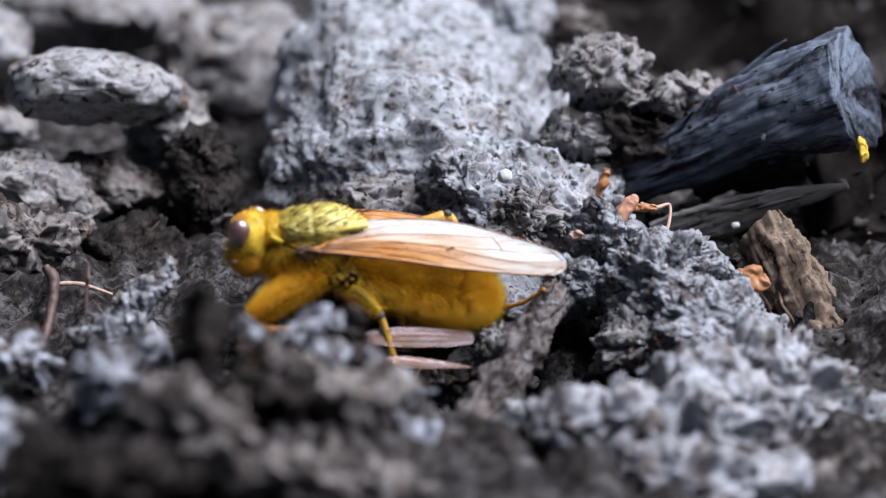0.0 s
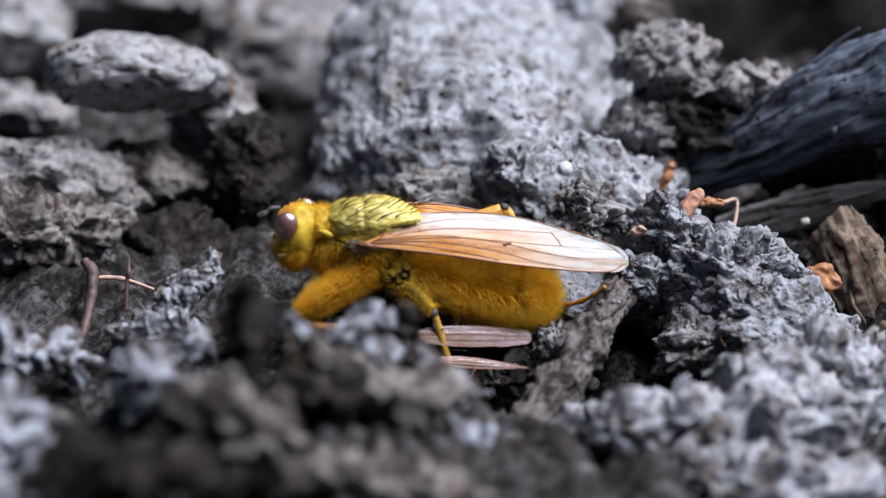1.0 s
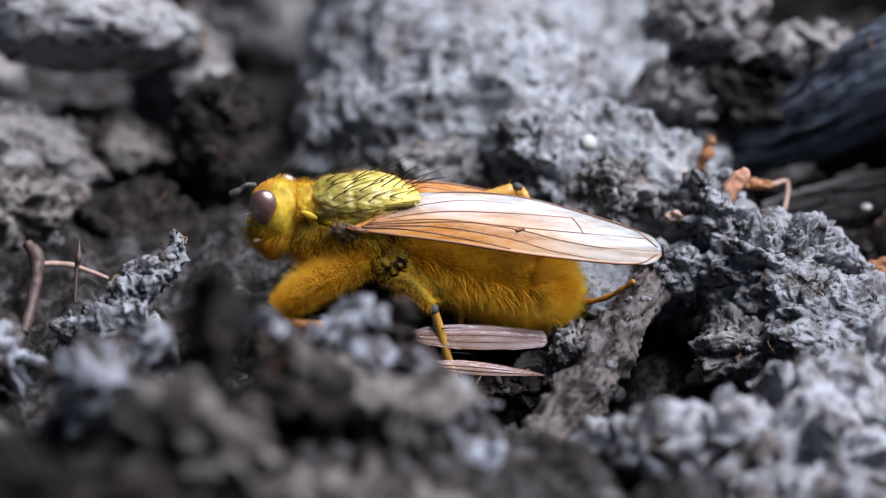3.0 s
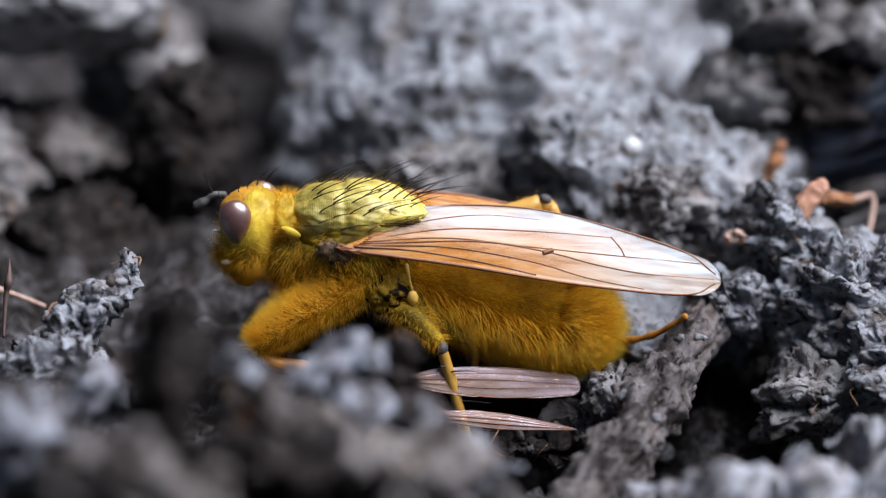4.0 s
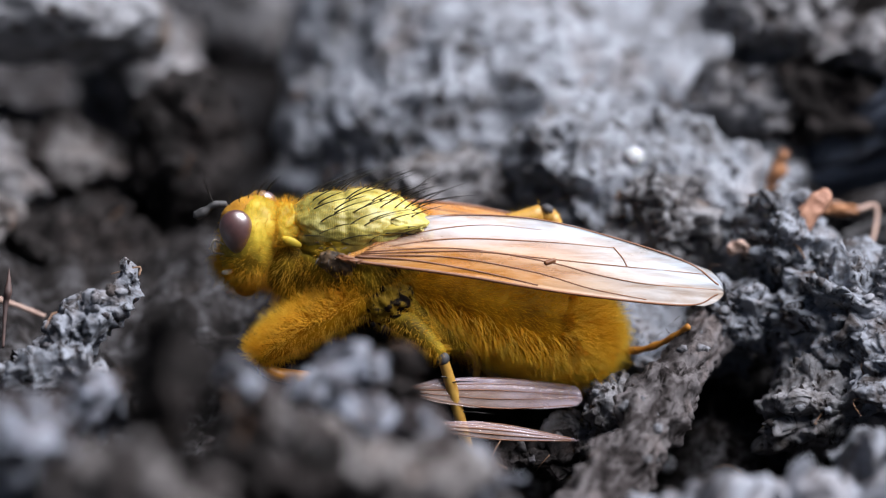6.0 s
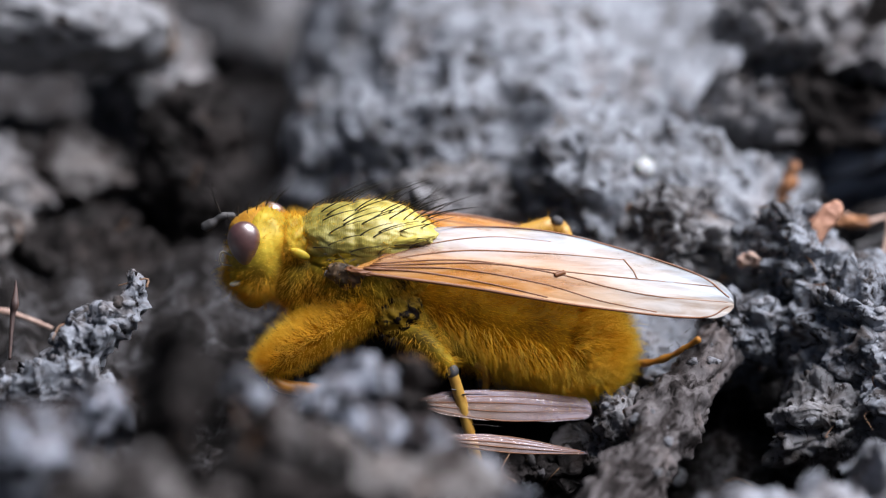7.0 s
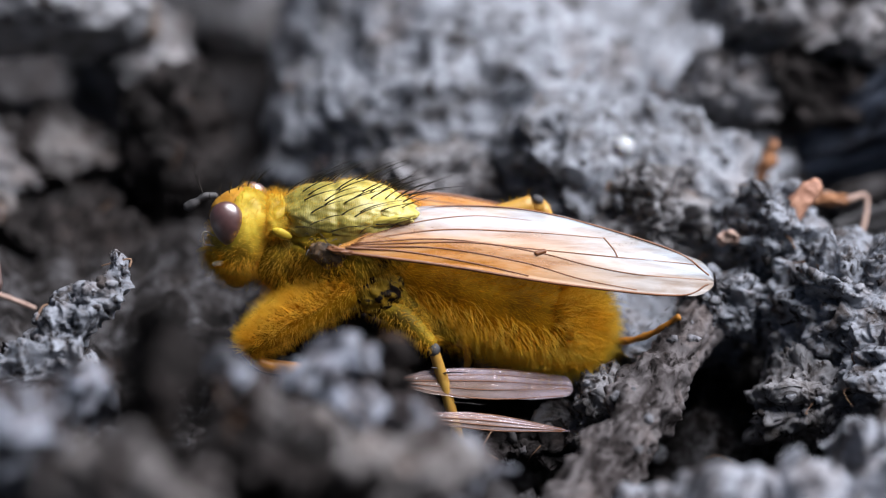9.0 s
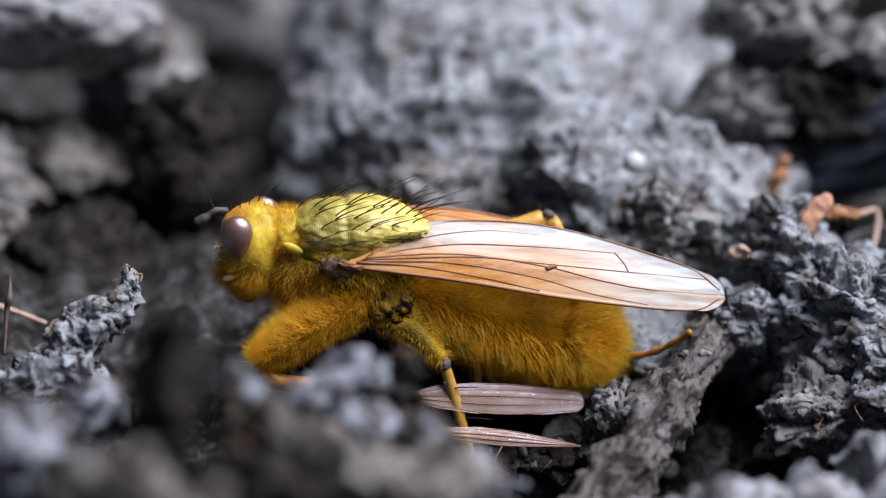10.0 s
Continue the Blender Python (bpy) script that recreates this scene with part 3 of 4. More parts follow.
    clod(-5.87, -5.56, -20, 2.12, 1.22, 1.7, -20, 72, 6, 0.28, 0.6, 0.28, BROWN, crumbs=30, grain=0.9, gritty=0.8)
    clod(-2.27, -2.92, -10, 1.13, 0.37, 0.9, 25, 64, 6, 0.26, 0.6, 0.2, FORE, crumbs=20, grain=0.9, gritty=0.6, flaky=0.12)
    clod(-0.88, -2.84, -9, 0.67, 0.65, 0.8, 0, 65, 6, 0.28, 0.6, 0.2, DARK, crumbs=20, grain=0.9, gritty=0.6)
    clod(-1.37, -4.01, -11, 1.06, 0.34, 0.9, -48, 66, 6, 0.28, 0.6, 0.22, FORE, crumbs=20, grain=0.9, gritty=0.6, flaky=0.12)
    clod(-3.71, -3.32, -13, 1.14, 0.30, 0.9, -55, 75, 6, 0.28, 0.6, 0.22, FORE, crumbs=20, grain=0.9, gritty=0.6, flaky=0.12)
    clod(-2.05, -4.51, -14, 2.26, 0.75, 1.6, -20, 78, 6, 0.3, 0.6, 0.3, BROWN, crumbs=40, grain=0.9, gritty=0.8, flaky=0.15)
    clod(0.21, -4.58, -11, 1.49, 0.48, 1.2, -24, 77, 6, 0.28, 0.6, 0.28, FORE, crumbs=30, grain=0.9, gritty=0.8, flaky=0.15)
    clod(-3.37, -4.72, -16, 1.34, 0.54, 1.4, -22, 79, 6, 0.3, 0.6, 0.3, DARK, crumbs=30, grain=0.9, gritty=0.8)
    clod(0.65, -6.81, -11.5, 2.19, 0.98, 1.6, -28, 67, 6, 0.28, 0.6, 0.28, FORE, crumbs=40, grain=0.9, gritty=0.9, flaky=0.15)
    clod(-12.59, -6.07, -16, 1.41, 1.41, 1.7, 10, 68, 6, 0.28, 0.6, 0.28, FORE, crumbs=30, grain=0.9, gritty=0.9, flaky=0.15)
    clod(-8.48, -7.18, -21, 3.25, 1.01, 2.0, 0, 69, 6, 0.3, 0.6, 0.3, DARK, crumbs=40, grain=0.9, gritty=0.9)
    clod(-3.65, -7.38, -18, 2.46, 0.99, 1.8, -12, 70, 6, 0.3, 0.6, 0.3, BROWN, crumbs=40, grain=0.9, gritty=0.9)
    clod(-0.71, -7.66, -16, 2.48, 0.91, 1.7, -20, 76, 6, 0.3, 0.6, 0.3, BROWN, crumbs=40, grain=0.9, gritty=0.9, flaky=0.15)
    clod(-11.79, -7.62, -20, 2.12, 0.81, 1.7, 0, 73, 6, 0.3, 0.6, 0.3, FORE, crumbs=40, grain=0.9, gritty=0.9)


build_clods()


def build_crumbs(wanted, name, mat, label):
    """Loose grains: the large ones singly, the fine ones of each clod joined."""
    rng = np.random.default_rng(4 + wanted)
    b, f = ball(2)
    for m, p, nrm, count, grain, damp, owner in CRUMB_SITES:
        m3 = np.array(m.to_3x3())
        world = (p @ m3.T) + np.array(m.translation) / MM
        wn_ = nrm @ m3.T
        pick = np.flatnonzero((wn_[:, 2] > -0.3) & (wn_[:, 1] < 0.7))
        share = 0.5 if damp == 0.5 else 0.94 if damp == wanted else 0.06
        back = np.array(owner.matrix_world.inverted()) if owner else np.eye(4)
        verts, faces, base, single = [], [], 0, 0
        for i in rng.choice(pick, int(count * share)):
            r = (0.04 + 0.12 * rng.random() ** 2.5) * grain
            q = b * r * rng.uniform(0.55, 1.3, 3)
            q = q * (1 + 0.3 * np.sin(b @ rng.normal(size=3) * 3 + rng.random() * 6) + 0.25 * np.sin(b @ rng.normal(size=3) * 5 + rng.random() * 6))[:, None]
            q = q + world[i] + wn_[i] * r * 0.05
            q = q @ back[:3, :3].T + back[:3, 3] / MM
            if owner and r > 0.12 * grain and single < 12:
                part("crumb", mesh_of("crumb", q, f), mat, owner)
                single += 1
                continue
            verts.append(q)
            faces.append(f + base)
            base += len(b)
        if verts:
            ob = part(name, mesh_of(name, np.concatenate(verts), np.concatenate(faces)), mat, owner)
            if owner:
                tagged(ob, label, kind="stuff")
            else:
                tagged(ob, label, "crumbs", kind="stuff")


# ---- sticks, fibres and litter ----
def stick(name, points, radii, mat, label, category, seed, sides=72, rings=160, groove=0.12, lump=0.15, squash=1.0, crumbs=0, splinters=0):
    pts = spline([at(*p) for p in points], rings)
    rad = np.interp(np.linspace(0, 1, rings), np.linspace(0, 1, len(radii)), radii)
    v, f = tube(pts, rad, sides, squash, cap=-0.25)
    v = np.array(v)
    origin = v.mean(0)
    n = rings * sides
    mid = np.repeat(np.array([tuple(p) for p in pts]), sides, 0)
    out = v[:n] - mid
    k = np.tile(np.arange(sides), rings)
    ring = np.repeat(np.arange(rings), sides)
    ang = 2 * np.pi * k / sides
    lines = perlin(np.stack([np.cos(ang) * 3.2, np.sin(ang) * 3.2, ring * 0.03], 1) + seed, seed)
    h = 1 + groove * lines + lump * (fbm(v[:n] + seed, 0.6, 6, seed, 0.62) - 0.5 * fbm(v[:n] + seed, 1.5, 4, seed + 3, 0.6, ridged=True))
    v[:n] = mid + out * h[:, None]
    # the thing's own x axis runs along it
    axis = (pts[-1] - pts[0]).normalized()
    turn = axis.to_track_quat("X", "Z").to_matrix()
    ob = part(name, mesh_of(name, (v - origin) @ np.array(turn), f), mat)
    ob.matrix_world = Matrix.Translation(Vector(origin) * MM) @ turn.to_4x4()
    if crumbs:
        CRUMB_SITES.append((Matrix.Translation(Vector(origin) * MM), (v - origin)[:n], out / np.linalg.norm(out, axis=1)[:, None], crumbs, 0.9, mat is BLUEBARK, ob))
    rng = np.random.default_rng(seed + 90)
    for _ in range(splinters):
        first, span = int(rng.integers(4, rings * 0.6)), int(rings * rng.uniform(0.15, 0.38))
        j = int(rng.integers(0, sides))
        rows = [min(first + int(span * q), rings - 1) for q in (0, 0.35, 0.7, 1.0)]
        lift = (1.0, 1.03, 1.08, 1.16 + 0.2 * rng.random())
        line = [(mid[r * sides + j] + (v[r * sides + j] - mid[r * sides + j]) * q - origin) @ np.array(turn) for r, q in zip(rows, lift)]
        w = rad.mean() * rng.uniform(0.06, 0.13)
        sv, sf = tube(spline(line, 16), np.interp(np.linspace(0, 1, 16), [0, 0.3, 1], [w * 0.5, w, w * 0.2]), 8, 0.7)
        part("splinter", mesh_of("splinter", sv, sf), mat, ob)
    return tagged(ob, label, category)


def build_litter():
    stick("broken_stick", [(8.6, 1.7, 9.5), (10.6, 2.5, 8.6), (13.2, 3.7, 7.2), (15.9, 4.3, 6.0)], [0.9, 1.15, 1.55, 2.1], BLUEBARK, "broken blue-black stick with a ragged end", "stick", 5, groove=0.16, lump=0.05, crumbs=30, splinters=12)
    stick("soil_twig", [(6.15, -1.75, 1.9), (5.5, -2.65, 0.6), (4.2, -4.4, -2.4), (2.9, -6.4, -5.2), (2.2, -7.6, -6.6)], [0.50, 0.62, 0.80, 0.85, 0.85], TWIG, "grey dung-coated twig leaning on the soil", "twig", 8, groove=0.14, lump=0.30, crumbs=30)
    stick("fibre_strip", [(9.2, -0.45, 7.2), (11.5, 0.2, 7.0), (13.6, 0.75, 6.6), (15.6, 1.15, 6.2)], [0.75, 0.7, 0.5, 0.12], FIBRE, "flat grey plant fibre lying under the stick", "plant fibre", 12, groove=0.10, lump=0.10, squash=0.35, splinters=5)
    stick("bark_piece", [(12.6, -0.3, 5.5), (13.4, -1.8, 4.4), (14.1, -3.4, 3.2), (14.7, -5.0, 2.2)], [1.2, 1.4, 1.35, 1.0], BARK, "brown piece of bark propped against the clods", "bark", 15, groove=0.2, lump=0.18, squash=0.5, splinters=7)
    clod(11.95, -2.0, 2.6, 0.85, 0.50, 0.25, 25, 81, 5, 0.14, 0.6, 0.03, ORANGE, 0.7, "orange-brown flake of plant husk", "plant_flake", "flake", group="husk flakes")
    clod(8.05, 0.45, 2.4, 0.27, 0.78, 0.22, -38, 82, 5, 0.10, 0.6, 0.03, HUSK, 0.7, "pinkish orange upright flake of plant husk", "plant_flake", "flake", group="husk flakes")
    clod(8.85, 0.62, 4.2, 0.42, 0.15, 0.18, -4, 88, 5, 0.12, 0.6, 0.03, ORANGE, 0.7, "small orange flake of husk beside a bent rootlet", "plant_flake", "flake", group="husk flakes")
    clod(7.55, 1.5, 6.0, 0.2, 0.5, 0.25, -20, 83, 4, 0.25, 0.6, 0.05, ORANGE, 0.8, "orange-brown upright flake of plant husk", "plant_flake", "flake", group="husk flakes")
    clod(6.55, -0.25, 2.2, 0.3, 0.2, 0.25, 0, 84, 4, 0.25, 0.6, 0.05, ROOT, 0.8, "small orange-pink grain among the crumbs", "grain", "grain", group="grains")
    clod(4.28, 1.76, 4.6, 0.24, 0.23, 0.22, 10, 85, 4, 0.12, 0.5, 0.0, QUARTZ, 0.9, "milky white quartz grain on the pale ledge", "sand_grain", "grain", group="grains")
    clod(11.85, -0.05, 6.1, 0.15, 0.12, 0.12, 0, 86, 3, 0.12, 0.5, 0.0, QUARTZ, 0.9, "tiny white quartz grain on the fibre", "sand_grain", "grain", group="grains")
    clod(15.95, 2.3, 3.6, 0.16, 0.42, 0.2, 10, 87, 4, 0.3, 0.5, 0.0, PETAL, 0.9, "small yellow petal scrap by the stick's end", "petal_scrap", "petal", group="petals")
    stick("rootlet", [(8.7, 0.75, 4.6), (9.2, 0.6, 4.6), (9.66, 0.66, 4.8), (9.55, -0.1, 4.4), (9.1, -0.95, 4.0)], [0.06, 0.07, 0.06, 0.065, 0.03], ROOT, "pale pink bent rootlet", "root", 18, 12, 60, 0.05, 0.2)
    stick("stem_bit", [(-10.75, -0.8, 2.2), (-10.5, -1.2, 2.0), (-10.6, -2.2, 1.6), (-10.85, -3.2, 1.0)], [0.20, 0.22, 0.19, 0.15], STEM, "thin dark stem with an orange-brown tip", "stem", 19, 12, 60, 0.05, 0.3)
    stick("stem_bit", [(-10.5, -1.35, 2.0), (-9.6, -1.4, 2.1), (-8.6, -1.75, 2.0)], [0.09, 0.10, 0.04], ROOT, "thin brown stem lying across the hollow", "stem", 20, 12, 50, 0.05, 0.3)
    stick("grass_spike", [(-9.4, -2.4, -0.6), (-9.35, -1.5, -0.4), (-9.3, -1.2, -0.4), (-9.28, -0.7, -0.3)], [0.035, 0.06, 0.10, 0.012], STEM, "thin dark pointed grass spike", "grass", 22, 12, 50, 0.05, 0.15)


build_litter()
build_crumbs(False, "grain_cover", GRAINS, "loose grey grains of dried dung on the clods")
build_crumbs(True, "dark_grain_cover", DARKGRAINS, "loose dark damp grains of soil on the clods")


def build_fibres():
    """Thin roots and straw bits among the crumbs, one object."""
    rng = np.random.default_rng(12)
    verts, faces = [], []
    for m, p, nrm, count, grain, damp, owner in CRUMB_SITES:
        m3 = np.array(m.to_3x3())
        world = (p @ m3.T) + np.array(m.translation) / MM
        wn_ = nrm @ m3.T
        pick = np.flatnonzero((wn_[:, 2] > 0.0) & (wn_[:, 1] < 0.5))
        for i in rng.choice(pick, max(2, count // 24)):
            way = rng.normal(size=3) * (1, 1, 0.6) + wn_[i] * 0.5
            way = way / np.linalg.norm(way) * rng.uniform(0.25, 0.9)
            a = world[i] - way * 0.3
            c = world[i] + wn_[i] * 0.12 + rng.normal(size=3) * 0.12
            e = world[i] + way * 0.7
            k = 8
            v, f = tube(spline([a, c, e], k), np.linspace(0.022, 0.010, k) * rng.uniform(0.6, 1.5), 5)
            base = len(verts)
            verts += v
            faces += [tuple(j + base for j in q) for q in f]
    ob = part("plant_fibres", mesh_of("plant_fibres", verts, faces), STRAW)
    tagged(ob, "thin brown rootlets and straw bits among the crumbs", "plant fibres", kind="stuff")


build_fibres()

# ---- the fly ----
def ellipsoid(centre, radii, sub=5, tilt=0.0, shape=None):
    b, f = ball(sub)
    p = b * np.array(radii)
    if shape:
        p = shape(b, p)
    a = radians(tilt)
    rot = np.array([[math.cos(a), 0, -math.sin(a)], [0, 1, 0], [math.sin(a), 0, math.cos(a)]])
    p = p @ rot.T
    nrm = (b / np.array(radii)) @ rot.T
    nrm /= np.linalg.norm(nrm, axis=1)[:, None]
    return p + np.array(centre), f, nrm


def strands(roots, ways, lengths, width, bend, rng, sides=3, rings=3):
    """Vertices and triangles of tapered hairs."""
    w = ways / np.linalg.norm(ways, axis=1)[:, None]
    across = np.cross(w, rng.normal(size=w.shape))
    across /= np.linalg.norm(across, axis=1)[:, None]
    other = np.cross(w, across)
    ln = np.asarray(lengths)[:, None]
    rows = []
    for k in range(rings):
        q = k / rings
        c = roots + w * ln * q + bend * ln * q * q
        for j in range(sides):
            a = 2 * math.pi * j / sides
            rows.append(c + (across * math.cos(a) + other * math.sin(a)) * width * (1 - 0.75 * q))
    rows.append(roots + w * ln + bend * ln)
    one, tip = [], rings * sides
    for k in range(rings - 1):
        for j in range(sides):
            a, b = k * sides + j, k * sides + (j + 1) % sides
            one += [(a, b, b + sides), (a, b + sides, a + sides)]
    for j in range(sides):
        one.append(((rings - 1) * sides + j, (rings - 1) * sides + (j + 1) % sides, tip))
    verts = np.stack(rows, 1)
    faces = np.array(one)[None] + (np.arange(len(roots)) * (tip + 1))[:, None, None]
    return verts.reshape(-1, 3), faces.reshape(-1, 3)


def fur(name, surf, count, length, lean, mat, parent, seed, keep=None, width=0.011, sag=0.12, label=""):
    """Hair over a surface (points, faces, normals), leaning along lean."""
    rng = np.random.default_rng(seed)
    p, f, nrm = surf
    ok = np.arange(len(p)) if keep is None else np.flatnonzero(keep(p, nrm))
    count = int(count * 1.9)
    width *= 0.62
    i = rng.choice(ok, count)
    ways = nrm[i] + np.array(lean) + rng.normal(size=(count, 3)) * 0.22
    ln = length * rng.uniform(0.55, 1.15, count)
    bend = np.array(lean) * 0.35 + rng.normal(size=(count, 3)) * 0.12 + np.array([0, 0, -sag])
    roots = p[i] + rng.normal(size=(count, 3)) * 0.04 - nrm[i] * 0.02
    v, fc = strands(roots, ways, ln, width, bend, rng)
    return part(name, mesh_of(name, v, fc), mat, parent, label)


def limb(name, points, radii, mat, parent, rings=24, sides=14, label=""):
    pts = spline(points, rings)
    rad = np.interp(np.linspace(0, 1, rings), np.linspace(0, 1, len(radii)), radii)
    v, f = tube(pts, rad, sides)
    ob = part(name, mesh_of(name, v, f), mat, parent, label)
    v = np.array(v)
    mid = np.repeat(np.array([tuple(p) for p in pts]), sides, 0)
    n = v[:len(mid)] - mid
    n /= np.linalg.norm(n, axis=1)[:, None]
    return ob, (v[:len(mid)], f, n)


def bristles(name, roots, ways, lengths, parent, seed, width=0.013, mat=None):
    rng = np.random.default_rng(seed)
    roots, ways = np.array([tuple(r) for r in roots]), np.array([tuple(w) for w in ways])
    bend = np.tile(np.array([0.32, 0.0, -0.16]), (len(roots), 1))
    v, f = strands(roots, ways, lengths, width, bend, rng, 5, 6)
    return part(name, mesh_of(name, v, f), mat or BRISTLE, parent)


def wing_surface(root, tip, out, lower, upper, arch, blunt, n=80, m=18):
    """A thin curved membrane. lower, upper: the two edges' distance from the chord at even steps, in the direction out; arch: its rise in the middle; blunt: the share of its length that the rounded tip takes."""
    root, tip, out = Vector(root), Vector(tip), Vector(out).normalized()
    chord = tip - root
    nrm = chord.cross(out).normalized()
    lo = np.interp(np.linspace(0, 1, n), np.linspace(0, 1, len(lower)), lower)
    up = np.interp(np.linspace(0, 1, n), np.linspace(0, 1, len(upper)), upper)

    def point(s, q):
        a = np.interp(s, np.linspace(0, 1, n), lo)
        b = np.interp(s, np.linspace(0, 1, n), up)
        if s > 1 - blunt:
            shut, mid = math.sqrt(max(0.0, 1 - ((s - 1 + blunt) / blunt) ** 2)), 0.62 * a + 0.38 * b
            a, b = mid + (a - mid) * shut, mid + (b - mid) * shut
        h = arch * (1 - (2 * q - 1) ** 2) * math.sin(math.pi * min(1, 0.15 + 0.85 * s)) + 0.006 * math.sin(q * 22)
        return root + chord * s + out * (a + (b - a) * q) + nrm * h

    return point, nrm, n, m


def wing(name, parent, root, tip, out, lower, upper, arch, mat, veins, label, blunt=0.05):
    point, nrm, n, m = wing_surface(root, tip, out, lower, upper, arch, blunt)
    stops = [math.sin(0.5 * math.pi * i / (n - 1)) for i in range(n)]
    verts, faces = [], []
    for side in (0.5, -0.5):
        for i in range(n):
            for j in range(m):
                verts.append(tuple(point(stops[i], j / (m - 1)) + nrm * 0.012 * side))
    for s in range(2):
        b = s * n * m
        for i in range(n - 1):
            for j in range(m - 1):
                q = (b + i * m + j, b + i * m + j + 1, b + (i + 1) * m + j + 1, b + (i + 1) * m + j)
                faces.append(q if s else q[::-1])
    rim = [i * m for i in range(n)] + [(n - 1) * m + j for j in range(1, m)] + [i * m + m - 1 for i in range(n - 2, -1, -1)] + [j for j in range(m - 2, 0, -1)]
    for a, b in zip(rim, rim[1:] + rim[:1]):
        faces.append((a, b, b + n * m, a + n * m))
    w = part(name, mesh_of(name, verts, faces), mat, parent, label)
    for key, values in (("along", [stops[i] for i in range(n) for j in range(m)] * 2), ("across", [j / (m - 1) for i in range(n) for j in range(m)] * 2)):
        w.data.attributes.new(key, "FLOAT", "POINT").data.foreach_set("value", values)
    for line, r0, r1 in veins:
        pts = [point(s, q) for s, q in line]
        k = max(10, 8 * len(line))
        pts = spline(pts, k)
        v, f = tube(pts, np.linspace(r0, r1, k) * 1.35, 6)
        part("vein", mesh_of("vein", v, f), VEIN, w)
    return w


def build_fly():
    fly = thing("yellow_dung_fly", (0, 0, 0), "golden furry yellow dung fly with amber wings on dried dung", "fly")
    rng = np.random.default_rng(8)

    # head
    def head_shape(b, p):
        q = p.copy()
        q[:, 0] *= np.where(b[:, 0] < 0, 1 - 0.12 * b[:, 2], 0.95 + 0.12 * b[:, 2])
        return q * (1 + 0.035 * fbm(b, 2.2, 3, 61) - 0.05 * np.exp(-((b[:, 2] + 0.35) / 0.12) ** 2) * (b[:, 0] < 0.2))[:, None]
    hc = grid(455, 448)
    head = ellipsoid(hc, (0.70, 0.86, 1.00), 5, -10, head_shape)
    part("head", mesh_of("head", *head[:2]), FACE, fly, "yellow head with an orange forehead")
    h = fly.children[-1]
    part("forehead", mesh_of("forehead", *ellipsoid(grid(436, 395), (0.50, 0.36, 0.24), 4, 26)[:2]), FRONS, fly)
    for side in (-1, 1):
        c = grid(428 if side < 0 else 472, 416) + Vector((0, 0.63 * side, 0))
        e = ellipsoid(c, (0.35, 0.30, 0.50), 5, 8, lambda b, p: p * np.stack([1 + 0.22 * b[:, 2], np.ones(len(b)), np.ones(len(b))], 1))
        part("eye", mesh_of("eye", *e[:2]), EYE, fly, "dark maroon compound eye with a grey sheen")
    fur("face_hair", head, 1600, 0.24, (-0.2, 0, -0.5), HAIR, h, 31, lambda p, n: p[:, 2] + 0.2 * fbm(p, 3.0, 2, 6) < hc.z - 0.4, width=0.0065)
    fur("head_hair", head, 2200, 0.12, (0.2, 0, 0.1), HAIR, h, 32, lambda p, n: p[:, 2] > hc.z - 0.6, width=0.006)
    fur("beard", head, 150, 0.24, (-0.6, 0, -0.15), BLOND, h, 24, lambda p, n: (p[:, 2] < hc.z - 0.15) & (n[:, 0] < -0.1), width=0.011)
    for x, y, z in ((411, 486, -0.62), (412, 506, 0.2)):
        part("palp", mesh_of("palp", *ellipsoid(grid(x, y) + Vector((0, z, 0)), (0.13, 0.09, 0.06), 3, 12)[:2]), PALE, fly, "pale palp")
    part("proboscis", mesh_of("proboscis", *ellipsoid(grid(440, 530), (0.26, 0.22, 0.2), 4, -20)[:2]), FRONS, fly)
    for side in (-1, 1):
        a, _ = limb("antenna", [grid(408, 384, 0.2 * side), grid(386, 386, 0.24 * side), grid(372, 396, 0.26 * side), grid(355, 405, 0.27 * side)], [0.07, 0.085, 0.06, 0.11, 0.10], FEELER, fly, label="grey club antenna")
        limb("arista", [grid(386, 384, 0.24 * side), grid(376, 358, 0.34 * side), grid(366, 328, 0.4 * side)], [0.018, 0.01, 0.004], BRISTLE, a, 12, 6)
    limb("vibrissa", [grid(405, 455, -0.5), grid(388, 448, -0.52), grid(386, 468, -0.54), grid(404, 472, -0.5)], [0.02, 0.03, 0.025, 0.01], PALE, fly, 14, 6)
    hr = [grid(400 + 16 * k, 392 - 6 * k, 0.35 * s) for k in range(6) for s in (-1, 1)]
    bristles("head_bristles", hr, [Vector((-0.4 + 0.16 * (i // 2), 0.1 * (-1) ** i, 0.9)) for i in range(len(hr))], [0.35 + 0.03 * (i // 2) for i in range(len(hr))], fly, 41)

    # thorax
    def hump(b, p):
        q = p.copy()
        q[:, 2] *= 1 - 0.16 * np.clip(b[:, 0], 0, 1) ** 2
        groove = -0.06 * np.exp(-((b[:, 0] + 0.15 + 0.1 * b[:, 2]) / 0.06) ** 2) * np.clip(b[:, 2] * 4, 0, 1) + 0.09 * np.exp(-((b[:, 0] - 0.25) / 0.28) ** 2) * np.clip(b[:, 2], 0, 1)
        return q * (1 + groove + 0.06 * fbm(b, 2.4, 4, 71))[:, None]
    tc = grid(640, 466)
    dors = ellipsoid(grid(642, 420), (1.58, 1.00, 0.72), 6, -4, hump)
    part("thorax_top", mesh_of("thorax_top", *dors[:2]), DORSUM, fly, "olive-yellow ribbed thorax with black bristles")
    th = fly.children[-1]
